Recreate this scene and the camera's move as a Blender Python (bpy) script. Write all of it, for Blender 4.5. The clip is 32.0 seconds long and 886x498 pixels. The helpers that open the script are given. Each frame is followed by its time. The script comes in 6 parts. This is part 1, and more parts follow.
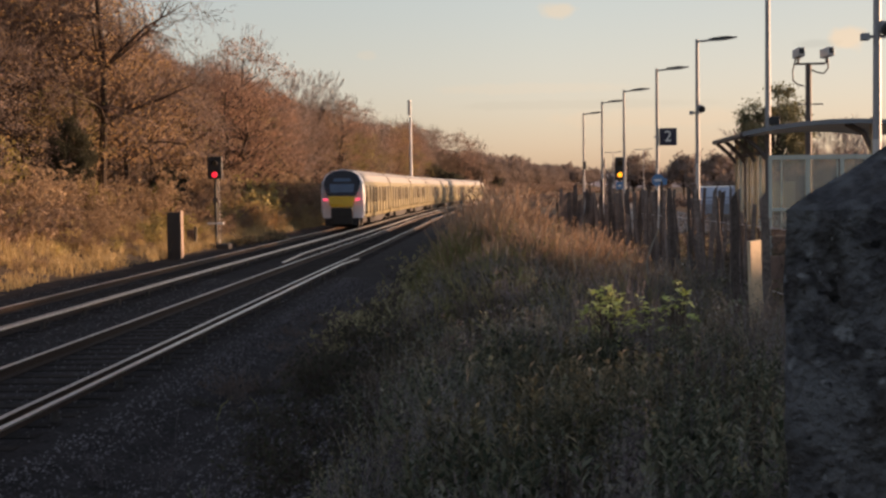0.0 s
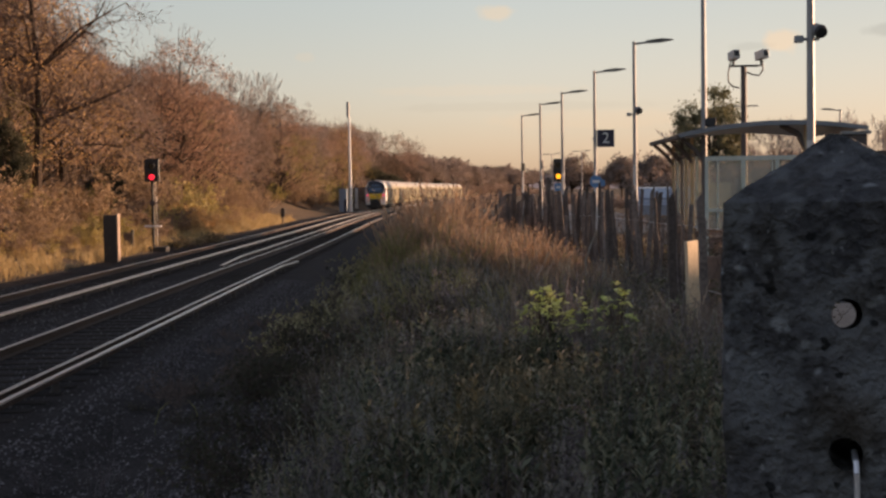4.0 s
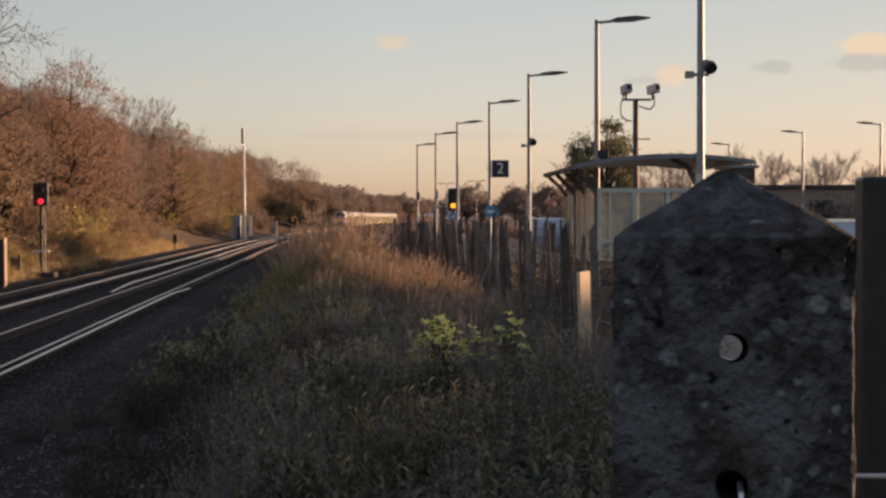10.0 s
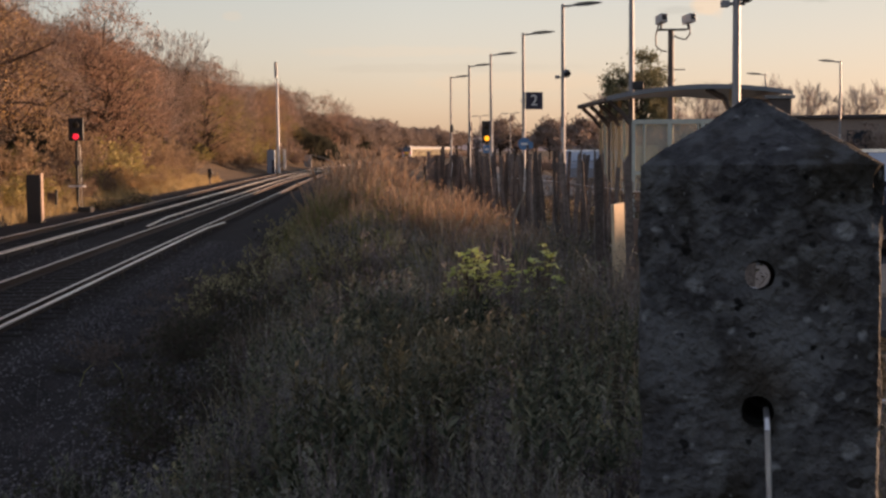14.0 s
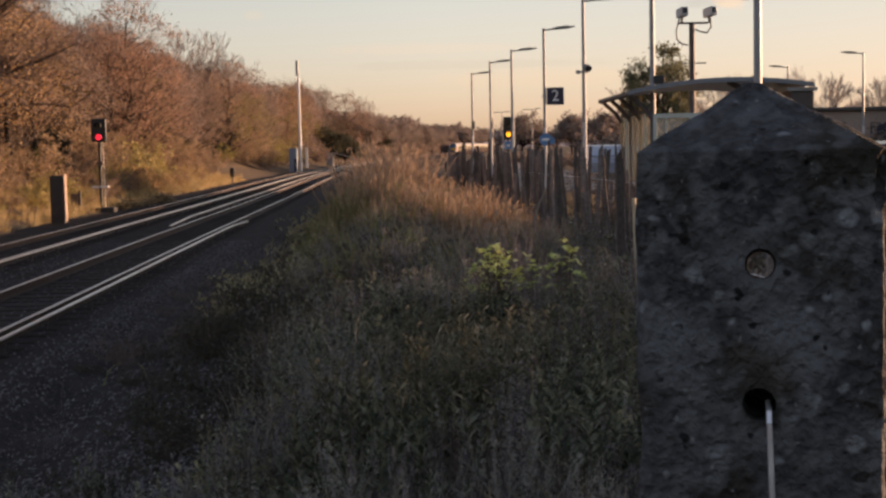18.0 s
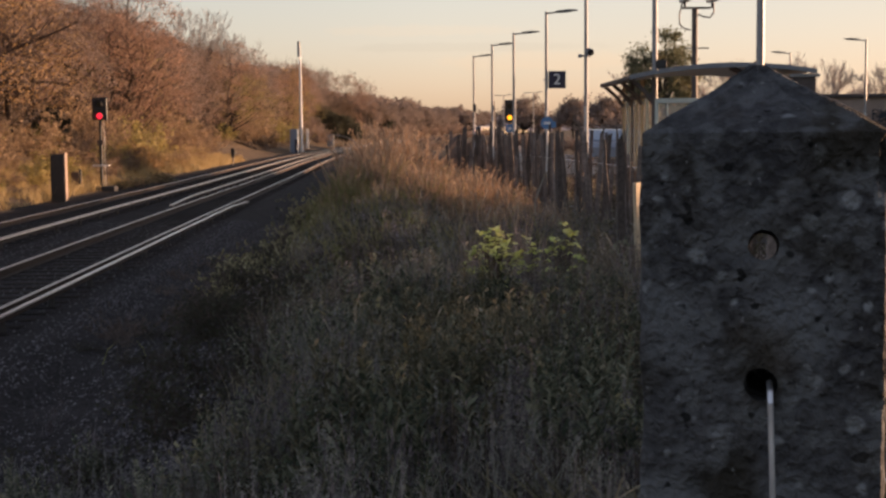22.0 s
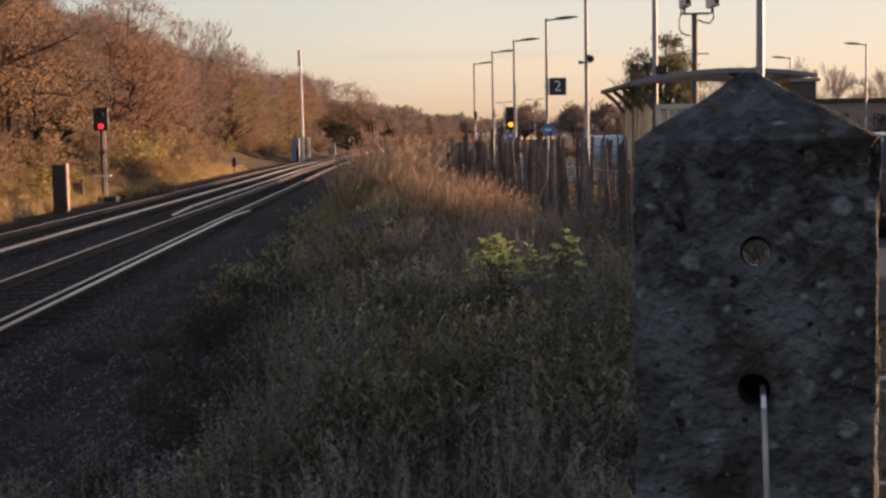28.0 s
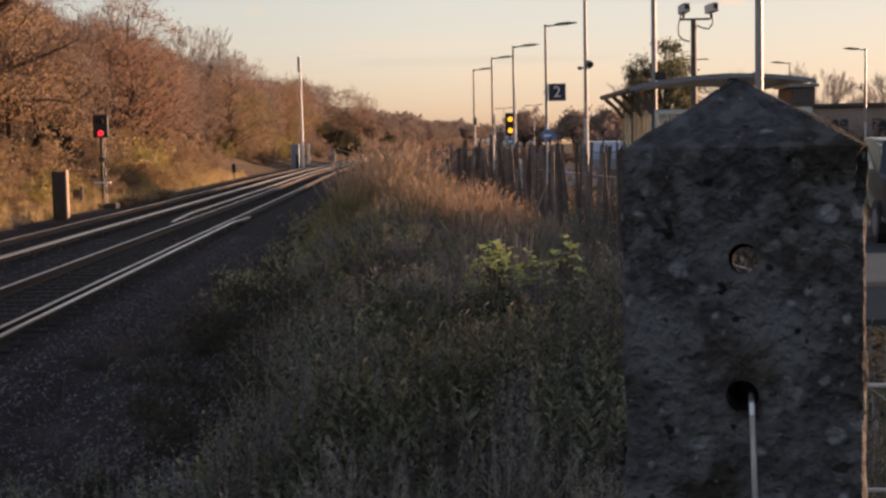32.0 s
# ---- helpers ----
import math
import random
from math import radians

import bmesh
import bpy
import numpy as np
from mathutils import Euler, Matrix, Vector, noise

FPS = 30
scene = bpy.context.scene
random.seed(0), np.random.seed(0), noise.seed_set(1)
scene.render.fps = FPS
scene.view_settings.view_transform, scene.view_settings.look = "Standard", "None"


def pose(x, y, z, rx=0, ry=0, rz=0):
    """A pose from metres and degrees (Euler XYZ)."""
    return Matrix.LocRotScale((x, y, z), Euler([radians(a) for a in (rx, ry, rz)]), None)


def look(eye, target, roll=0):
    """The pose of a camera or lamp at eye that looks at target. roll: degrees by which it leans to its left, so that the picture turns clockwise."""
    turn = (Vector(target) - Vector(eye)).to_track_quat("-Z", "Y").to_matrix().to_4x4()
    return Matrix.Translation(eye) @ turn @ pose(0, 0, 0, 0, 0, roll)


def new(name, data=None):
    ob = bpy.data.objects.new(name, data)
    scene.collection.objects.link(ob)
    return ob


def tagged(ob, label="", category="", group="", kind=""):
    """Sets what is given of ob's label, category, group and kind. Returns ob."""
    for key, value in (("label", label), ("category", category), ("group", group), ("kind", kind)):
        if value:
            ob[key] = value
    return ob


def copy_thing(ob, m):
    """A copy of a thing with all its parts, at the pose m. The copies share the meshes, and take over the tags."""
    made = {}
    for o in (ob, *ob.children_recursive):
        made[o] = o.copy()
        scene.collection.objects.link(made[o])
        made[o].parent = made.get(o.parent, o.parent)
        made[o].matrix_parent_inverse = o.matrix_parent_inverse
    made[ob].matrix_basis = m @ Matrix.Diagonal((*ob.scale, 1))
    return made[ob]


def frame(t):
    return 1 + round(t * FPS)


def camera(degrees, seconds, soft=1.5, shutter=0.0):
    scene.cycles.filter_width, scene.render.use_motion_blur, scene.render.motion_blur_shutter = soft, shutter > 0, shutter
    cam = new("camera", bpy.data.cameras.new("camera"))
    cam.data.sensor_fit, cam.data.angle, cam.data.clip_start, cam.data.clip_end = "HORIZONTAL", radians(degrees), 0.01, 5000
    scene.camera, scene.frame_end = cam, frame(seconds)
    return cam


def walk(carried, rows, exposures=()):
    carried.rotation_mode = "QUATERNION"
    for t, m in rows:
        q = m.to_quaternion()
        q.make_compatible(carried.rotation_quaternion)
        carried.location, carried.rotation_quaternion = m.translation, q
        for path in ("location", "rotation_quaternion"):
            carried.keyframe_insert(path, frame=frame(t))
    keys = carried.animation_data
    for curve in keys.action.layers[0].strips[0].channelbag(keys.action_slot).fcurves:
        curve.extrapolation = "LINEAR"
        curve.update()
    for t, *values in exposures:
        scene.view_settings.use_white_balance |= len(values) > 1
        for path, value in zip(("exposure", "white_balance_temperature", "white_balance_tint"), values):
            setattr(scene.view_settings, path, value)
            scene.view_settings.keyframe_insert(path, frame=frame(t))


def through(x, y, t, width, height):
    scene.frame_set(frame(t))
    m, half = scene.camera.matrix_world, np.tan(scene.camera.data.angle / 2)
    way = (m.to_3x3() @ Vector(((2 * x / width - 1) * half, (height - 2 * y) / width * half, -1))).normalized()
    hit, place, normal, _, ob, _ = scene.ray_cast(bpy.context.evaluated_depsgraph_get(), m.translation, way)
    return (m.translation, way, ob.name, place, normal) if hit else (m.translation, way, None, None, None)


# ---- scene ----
cam = camera(35.0, 32.0, soft=2.6)


def eye(x, y, z, yaw, pitch, roll):
    """A hand-held view: turned left by yaw, up by pitch, leaning by roll, in degrees."""
    return pose(x, y, z, 90 + pitch, 0, yaw) @ pose(0, 0, 0, 0, 0, roll)


# seconds, place, yaw, pitch, roll
PATH = [
    (0, -0.0231, 0.0000, 2.3704, 4.351, -2.470, -0.754),
    (0.5, -0.0231, -0.0001, 2.3686, 4.354, -1.879, -0.869),
    (1, -0.0231, -0.0001, 2.3668, 4.089, -1.921, -0.987),
    (1.5, -0.0235, 0.0003, 2.3667, 3.915, -2.412, -0.875),
    (2, -0.0239, 0.0008, 2.3666, 3.511, -2.547, -0.797),
    (2.5, -0.0231, 0.0018, 2.3649, 2.616, -2.458, -0.897),
    (3, -0.0235, 0.0028, 2.3653, 2.288, -2.329, -0.710),
    (3.5, -0.0235, 0.0012, 2.3656, 2.148, -2.387, -0.782),
    (5.5, -0.0251, -0.0052, 2.3659, 1.061, -2.490, -1.073),
    (6, -0.0239, -0.0049, 2.3648, 1.106, -2.590, -0.933),
    (6.5, -0.0220, -0.0042, 2.3658, 0.500, -2.635, -0.777),
    (7, -0.0252, -0.0035, 2.3664, 0.055, -2.669, -0.822),
    (7.5, -0.0239, -0.0032, 2.3671, -0.347, -2.266, -0.816),
    (8, -0.0267, -0.0029, 2.3676, -1.052, -1.878, -0.378),
    (8.5, -0.0231, -0.0021, 2.3679, -1.136, -2.102, -0.445),
    (9, -0.0221, -0.0015, 2.3694, -1.296, -1.859, -0.528),
    (9.5, -0.0189, -0.0011, 2.3711, -1.965, -1.230, -0.475),
    (10, -0.0228, -0.0008, 2.3677, -2.439, -1.301, -0.198),
    (10.5, -0.0198, -0.0010, 2.3701, -2.625, -1.305, -0.420),
    (11, -0.0199, -0.0016, 2.3665, -2.751, -2.213, -0.669),
    (11.5, -0.0180, -0.0024, 2.3673, -2.107, -2.748, -0.842),
    (12, -0.0172, -0.0030, 2.3668, -1.857, -2.878, -0.667),
    (12.5, -0.0175, -0.0032, 2.3690, -1.781, -2.884, -0.527),
    (13, -0.0191, -0.0037, 2.3677, -1.730, -3.134, -0.540),
    (13.5, -0.0177, -0.0049, 2.3680, -1.557, -3.498, -0.557),
    (14, -0.0191, -0.0069, 2.3655, -1.026, -4.025, -0.555),
    (14.5, -0.0189, -0.0085, 2.3644, -0.834, -4.124, -0.661),
    (16.5, -0.0013, 0.0106, 2.3631, 0.726, -4.359, -1.402),
    (17, 0.0012, 0.0111, 2.3621, 0.276, -4.215, -1.141),
    (17.5, -0.0008, 0.0118, 2.3612, -0.019, -4.131, -1.151),
    (18, -0.0005, 0.0123, 2.3607, -0.083, -4.142, -1.202),
    (18.5, -0.0009, 0.0122, 2.3607, -0.150, -4.248, -1.405),
    (19, -0.0020, 0.0125, 2.3610, -0.352, -4.012, -1.233),
    (19.5, -0.0002, 0.0135, 2.3622, -0.514, -3.732, -0.938),
    (20, 0.0001, 0.0144, 2.3620, -0.058, -4.079, -0.734),
    (20.5, -0.0011, 0.0137, 2.3588, 0.167, -4.650, -0.649),
    (21, -0.0009, 0.0118, 2.3593, 0.070, -4.698, -0.732),
    (21.5, -0.0029, 0.0099, 2.3591, 0.114, -4.703, -0.604),
    (22, -0.0037, 0.0070, 2.3583, -0.080, -4.849, -0.570),
    (22.5, -0.0032, 0.0036, 2.3595, 0.099, -4.791, -1.045),
    (23, -0.0029, 0.0024, 2.3602, 0.064, -4.540, -1.023),
    (23.5, -0.0009, 0.0038, 2.3596, -0.145, -4.456, -0.891),
    (24, -0.0010, 0.0051, 2.3592, -0.060, -4.236, -0.903),
    (24.5, -0.0031, 0.0049, 2.3591, 0.058, -4.182, -0.972),
    (25, 0.0008, 0.0041, 2.3601, 0.143, -4.237, -0.974),
    (25.5, -0.0009, 0.0045, 2.3594, 0.002, -4.440, -0.946),
    (27.5, -0.0000, 0.0003, 2.3592, -0.220, -4.435, -1.052),
    (28, 0.0004, -0.0009, 2.3596, 0.003, -4.542, -1.039),
    (28.5, 0.0032, -0.0018, 2.3597, -0.118, -4.601, -1.080),
    (29, 0.0018, -0.0012, 2.3591, -0.250, -4.720, -1.053),
    (29.5, 0.0017, -0.0007, 2.3588, -0.327, -4.947, -1.007),
    (30, 0.0027, -0.0005, 2.3587, -0.273, -4.887, -0.927),
    (30.5, 0.0041, 0.0001, 2.3590, -0.331, -4.755, -0.850),
    (31, 0.0049, -0.0002, 2.3588, -0.261, -4.758, -0.827),
    (31.5, 0.0061, -0.0019, 2.3605, -0.077, -4.565, -0.993),
    (32, 0.0070, -0.0037, 2.3610, -0.001, -4.300, -1.172),
]
walk(cam, [(r[0], eye(*r[1:])) for r in PATH], exposures=[(0, 1.33, 7000, 31), (5, 1.29, 7000, 31), (9, 1.23, 7000, 32), (13, 1.32, 7050, 34), (18, 1.43, 7080, 33), (25, 1.47, 7080, 33), (32, 1.48, 7080, 34)])

# ---- world and sun ----
SUN_AZIMUTH, SUN_HEIGHT = 64.0, 5.5     # degrees to the right of +y, and above the horizon
world = bpy.data.worlds.new("evening_sky")
scene.world = world
world.use_nodes = True
wn, wl = world.node_tree.nodes, world.node_tree.links
sky = wn.new("ShaderNodeTexSky")
sky.sky_type, sky.sun_disc = "NISHITA", False
sky.sun_elevation, sky.sun_rotation = radians(SUN_HEIGHT), radians(SUN_AZIMUTH)
sky.air_density, sky.dust_density, sky.ozone_density = 1.0, 1.0, 2.4
hazy = wn.new("ShaderNodeGamma")
hazy.inputs["Gamma"].default_value = 0.72
pale_sky = wn.new("ShaderNodeHueSaturation")
pale_sky.inputs["Saturation"].default_value = 0.86
wl.new(sky.outputs[0], pale_sky.inputs["Color"])
wl.new(pale_sky.outputs[0], hazy.inputs["Color"])
# a few small evening clouds: place to the right and height over the distance, half width, half height, strength
CLOUDS = [(0.008, 0.1243, 0.020, 0.0075, 1.0), (0.206, 0.101, 0.016, 0.0105, 1.0), (0.186, 0.0975, 0.018, 0.0045, -0.6), (0.279, 0.1072, 0.017, 0.0065, -0.9), (0.350, 0.1240, 0.034, 0.0095, 1.3), (0.345, 0.1095, 0.030, 0.0085, -0.9),
          (-0.130, 0.0955, 0.009, 0.0040, 0.3), (0.02, 0.058, 0.12, 0.004, -0.25), (0.08, 0.048, 0.10, 0.008, 0.2), (-0.01, 0.070, 0.09, 0.005, 0.2)]
ray = wn.new("ShaderNodeTexCoord").outputs["Generated"]
split = wn.new("ShaderNodeSeparateXYZ")
wl.new(ray, split.inputs[0])


def calc(op, a, b, c=None):
    n = wn.new("ShaderNodeMath")
    n.operation = op
    for i, v in enumerate((a, b) if c is None else (a, b, c)):
        if isinstance(v, (int, float)):
            n.inputs[i].default_value = v
        else:
            wl.new(v, n.inputs[i])
    return n.outputs[0]


puff = wn.new("ShaderNodeTexNoise")
puff.inputs["Scale"].default_value, puff.inputs["Detail"].default_value = 60.0, 6.0
wl.new(ray, puff.inputs["Vector"])
ahead = calc("MAXIMUM", split.outputs["Y"], 0.05)
side, high = calc("DIVIDE", split.outputs["X"], ahead), calc("DIVIDE", split.outputs["Z"], ahead)
wisp = calc("MULTIPLY_ADD", puff.outputs["Fac"], 1.7, -1.45)
total, grey = None, None
for cu, cv, wu, wv, power in CLOUDS:
    du, dv = calc("MULTIPLY", calc("SUBTRACT", side, cu), 1 / wu), calc("MULTIPLY", calc("SUBTRACT", high, cv), 1 / wv)
    far2 = calc("ADD", calc("MULTIPLY", du, du), calc("MULTIPLY", dv, dv))
    body = calc("MULTIPLY_ADD", calc("EXPONENT", calc("MULTIPLY", far2, -1.0), 0), 1.5, wisp)
    one = calc("MULTIPLY", calc("MINIMUM", calc("MAXIMUM", calc("MULTIPLY", body, 2.0), 0.0), 1.0), abs(power))
    if power > 0:
        total = one if total is None else calc("ADD", total, one)
    else:
        grey = one if grey is None else calc("ADD", grey, one)
glow = wn.new("ShaderNodeMix")
glow.data_type = "RGBA"
glow.blend_type = "MULTIPLY"
glow.inputs[0].default_value = 1.0
tint = wn.new("ShaderNodeCombineXYZ")
# pinkish haze low down, and a thin veil thickening to the right
grade = wn.new("ShaderNodeValToRGB")
stops = grade.color_ramp.elements
stops[0].position, stops[0].color = 0.03, (0.96, 0.935, 0.955, 1)
stops[1].position, stops[1].color = 0.5, (1.03, 1.035, 0.97, 1)
stops.new(0.10).color = (0.955, 0.942, 0.865, 1)
stops.new(0.17).color = (0.95, 0.96, 0.83, 1)
wl.new(high, grade.inputs["Fac"])
tones = wn.new("ShaderNodeSeparateXYZ")
wl.new(grade.outputs["Color"], tones.inputs[0])
shaded = calc("MULTIPLY_ADD", grey, -0.16, 1.0)
veil = calc("MULTIPLY_ADD", calc("MINIMUM", calc("MAXIMUM", side, 0.0), 0.4), -0.54, 1.07)
for i, k in enumerate((0.22, 0.02, -0.11)):
    wl.new(calc("MULTIPLY", calc("ADD", calc("MULTIPLY", total, k), tones.outputs[i]), calc("MULTIPLY", veil, shaded)), tint.inputs[i])
wl.new(hazy.outputs[0], glow.inputs[6])
wl.new(tint.outputs[0], glow.inputs[7])
wl.new(glow.outputs[2], wn["Background"].inputs[0])
wn["Background"].inputs[1].default_value = 0.15

sun = new("sun", bpy.data.lights.new("sun", "SUN"))
sun.data.energy, sun.data.angle, sun.data.color = 4.3, radians(0.6), (0.95, 0.665, 0.39)
sun.matrix_world = look((60 * math.sin(radians(SUN_AZIMUTH)), 60 * math.cos(radians(SUN_AZIMUTH)), 60 * math.tan(radians(SUN_HEIGHT))), (0, 0, 0))


# ---- materials ----
def mat(name, a, b=None, scale=3.0, rough=0.8, metal=0.0, bump=0.0, fine=40.0, spread=0.0, island=False, emit=0.0, world_space=True, contrast=1.0, c=None):
    """A procedural surface: colours a and b mottled at two scales, with relief and an uneven roughness."""
    m = bpy.data.materials.new(name)
    m.use_nodes = True
    n, k = m.node_tree.nodes, m.node_tree.links
    p = n["Principled BSDF"]
    b = b or tuple(v * 0.7 for v in a)
    p.inputs["Roughness"].default_value, p.inputs["Metallic"].default_value = rough, metal
    p.inputs["Specular IOR Level"].default_value = 0.08 if rough > 0.85 else 0.4
    if world_space:
        co = n.new("ShaderNodeNewGeometry").outputs["Position"]
    else:
        co = n.new("ShaderNodeTexCoord").outputs["Object"]
    big, small = n.new("ShaderNodeTexNoise"), n.new("ShaderNodeTexNoise")
    for t, s, d in ((big, scale, 5.0), (small, fine, 4.0)):
        k.new(co, t.inputs["Vector"])
        t.inputs["Scale"].default_value, t.inputs["Detail"].default_value = s, d
    add = n.new("ShaderNodeMath")
    add.operation = "MULTIPLY_ADD"
    add.inputs[1].default_value = 0.6
    k.new(small.outputs["Fac"], add.inputs[0])
    half = n.new("ShaderNodeMath")
    half.operation = "MULTIPLY"
    half.inputs[1].default_value = 0.4
    k.new(big.outputs["Fac"], half.inputs[0])
    k.new(half.outputs[0], add.inputs[2])
    ramp = n.new("ShaderNodeValToRGB")
    e = ramp.color_ramp.elements
    w = 0.16 / contrast
    e[0].position, e[1].position = 0.5 - w, 0.5 + w
    e[0].color, e[1].color = (*a, 1), (*b, 1)
    if c:
        x = e.new(0.5)
        x.color = (*c, 1)
    k.new(add.outputs[0], ramp.inputs["Fac"])
    colour = ramp.outputs["Color"]
    if spread:
        if island:
            r = n.new("ShaderNodeNewGeometry").outputs["Random Per Island"]
        else:
            r = n.new("ShaderNodeObjectInfo").outputs["Random"]
        span = n.new("ShaderNodeMapRange")
        span.inputs["To Min"].default_value, span.inputs["To Max"].default_value = 1 - spread, 1 + spread
        k.new(r, span.inputs["Value"])
        hsv = n.new("ShaderNodeHueSaturation")
        k.new(span.outputs[0], hsv.inputs["Value"])
        k.new(colour, hsv.inputs["Color"])
        colour = hsv.outputs["Color"]
    k.new(colour, p.inputs["Base Color"])
    if bump:
        bp = n.new("ShaderNodeBump")
        bp.inputs["Strength"].default_value, bp.inputs["Distance"].default_value = min(1.0, bump), 0.02
        k.new(add.outputs[0], bp.inputs["Height"])
        k.new(bp.outputs[0], p.inputs["Normal"])
    if emit:
        k.new(colour, p.inputs["Emission Color"])
        p.inputs["Emission Strength"].default_value = emit
    return m


def leafy(name, colours, rough=0.75, through=0.35):
    """Leaves or blades: a colour for each island, and some light through them."""
    m = bpy.data.materials.new(name)
    m.use_nodes = True
    n, k = m.node_tree.nodes, m.node_tree.links
    p = n["Principled BSDF"]
    ramp = n.new("ShaderNodeValToRGB")
    e = ramp.color_ramp.elements
    e[0].color, e[1].color = (*colours[0], 1), (*colours[-1], 1)
    for i, c in enumerate(colours[1:-1]):
        e.new((i + 1) / (len(colours) - 1)).color = (*c, 1)
    geo = n.new("ShaderNodeNewGeometry")
    patch = n.new("ShaderNodeTexNoise")
    patch.inputs["Scale"].default_value, patch.inputs["Detail"].default_value = 0.4, 5.0
    k.new(geo.outputs["Position"], patch.inputs["Vector"])
    mix = n.new("ShaderNodeMath")
    mix.operation = "MULTIPLY_ADD"
    mix.inputs[1].default_value = 0.55
    shift = n.new("ShaderNodeMapRange")
    shift.inputs["From Min"].default_value, shift.inputs["From Max"].default_value = 0.34, 0.66
    shift.inputs["To Min"].default_value, shift.inputs["To Max"].default_value = 0.0, 0.5
    k.new(patch.outputs["Fac"], shift.inputs["Value"])
    k.new(geo.outputs["Random Per Island"], mix.inputs[0])
    k.new(shift.outputs[0], mix.inputs[2])
    k.new(mix.outputs[0], ramp.inputs["Fac"])
    k.new(ramp.outputs["Color"], p.inputs["Base Color"])
    p.inputs["Roughness"].default_value = rough
    p.inputs["Specular IOR Level"].default_value = 0.2
    if through:
        t = n.new("ShaderNodeBsdfTranslucent")
        k.new(ramp.outputs["Color"], t.inputs["Color"])
        mx = n.new("ShaderNodeMixShader")
        mx.inputs[0].default_value = through
        k.new(p.outputs[0], mx.inputs[1])
        k.new(t.outputs[0], mx.inputs[2])
        k.new(mx.outputs[0], n["Material Output"].inputs["Surface"])
    return m


def glass(name, tint=(0.8, 0.9, 0.88), rough=0.05, clear=0.75):
    m = bpy.data.materials.new(name)
    m.use_nodes = True
    n, k = m.node_tree.nodes, m.node_tree.links
    p = n["Principled BSDF"]
    p.inputs["Base Color"].default_value, p.inputs["Roughness"].default_value = (*(0.42 * v for v in tint), 1), rough
    p.inputs["Specular IOR Level"].default_value = 0.25
    t = n.new("ShaderNodeBsdfTransparent")
    t.inputs["Color"].default_value = (*tint, 1)
    mx = n.new("ShaderNodeMixShader")
    mx.inputs[0].default_value = clear
    k.new(p.outputs[0], mx.inputs[1])
    k.new(t.outputs[0], mx.inputs[2])
    k.new(mx.outputs[0], n["Material Output"].inputs["Surface"])
    return m


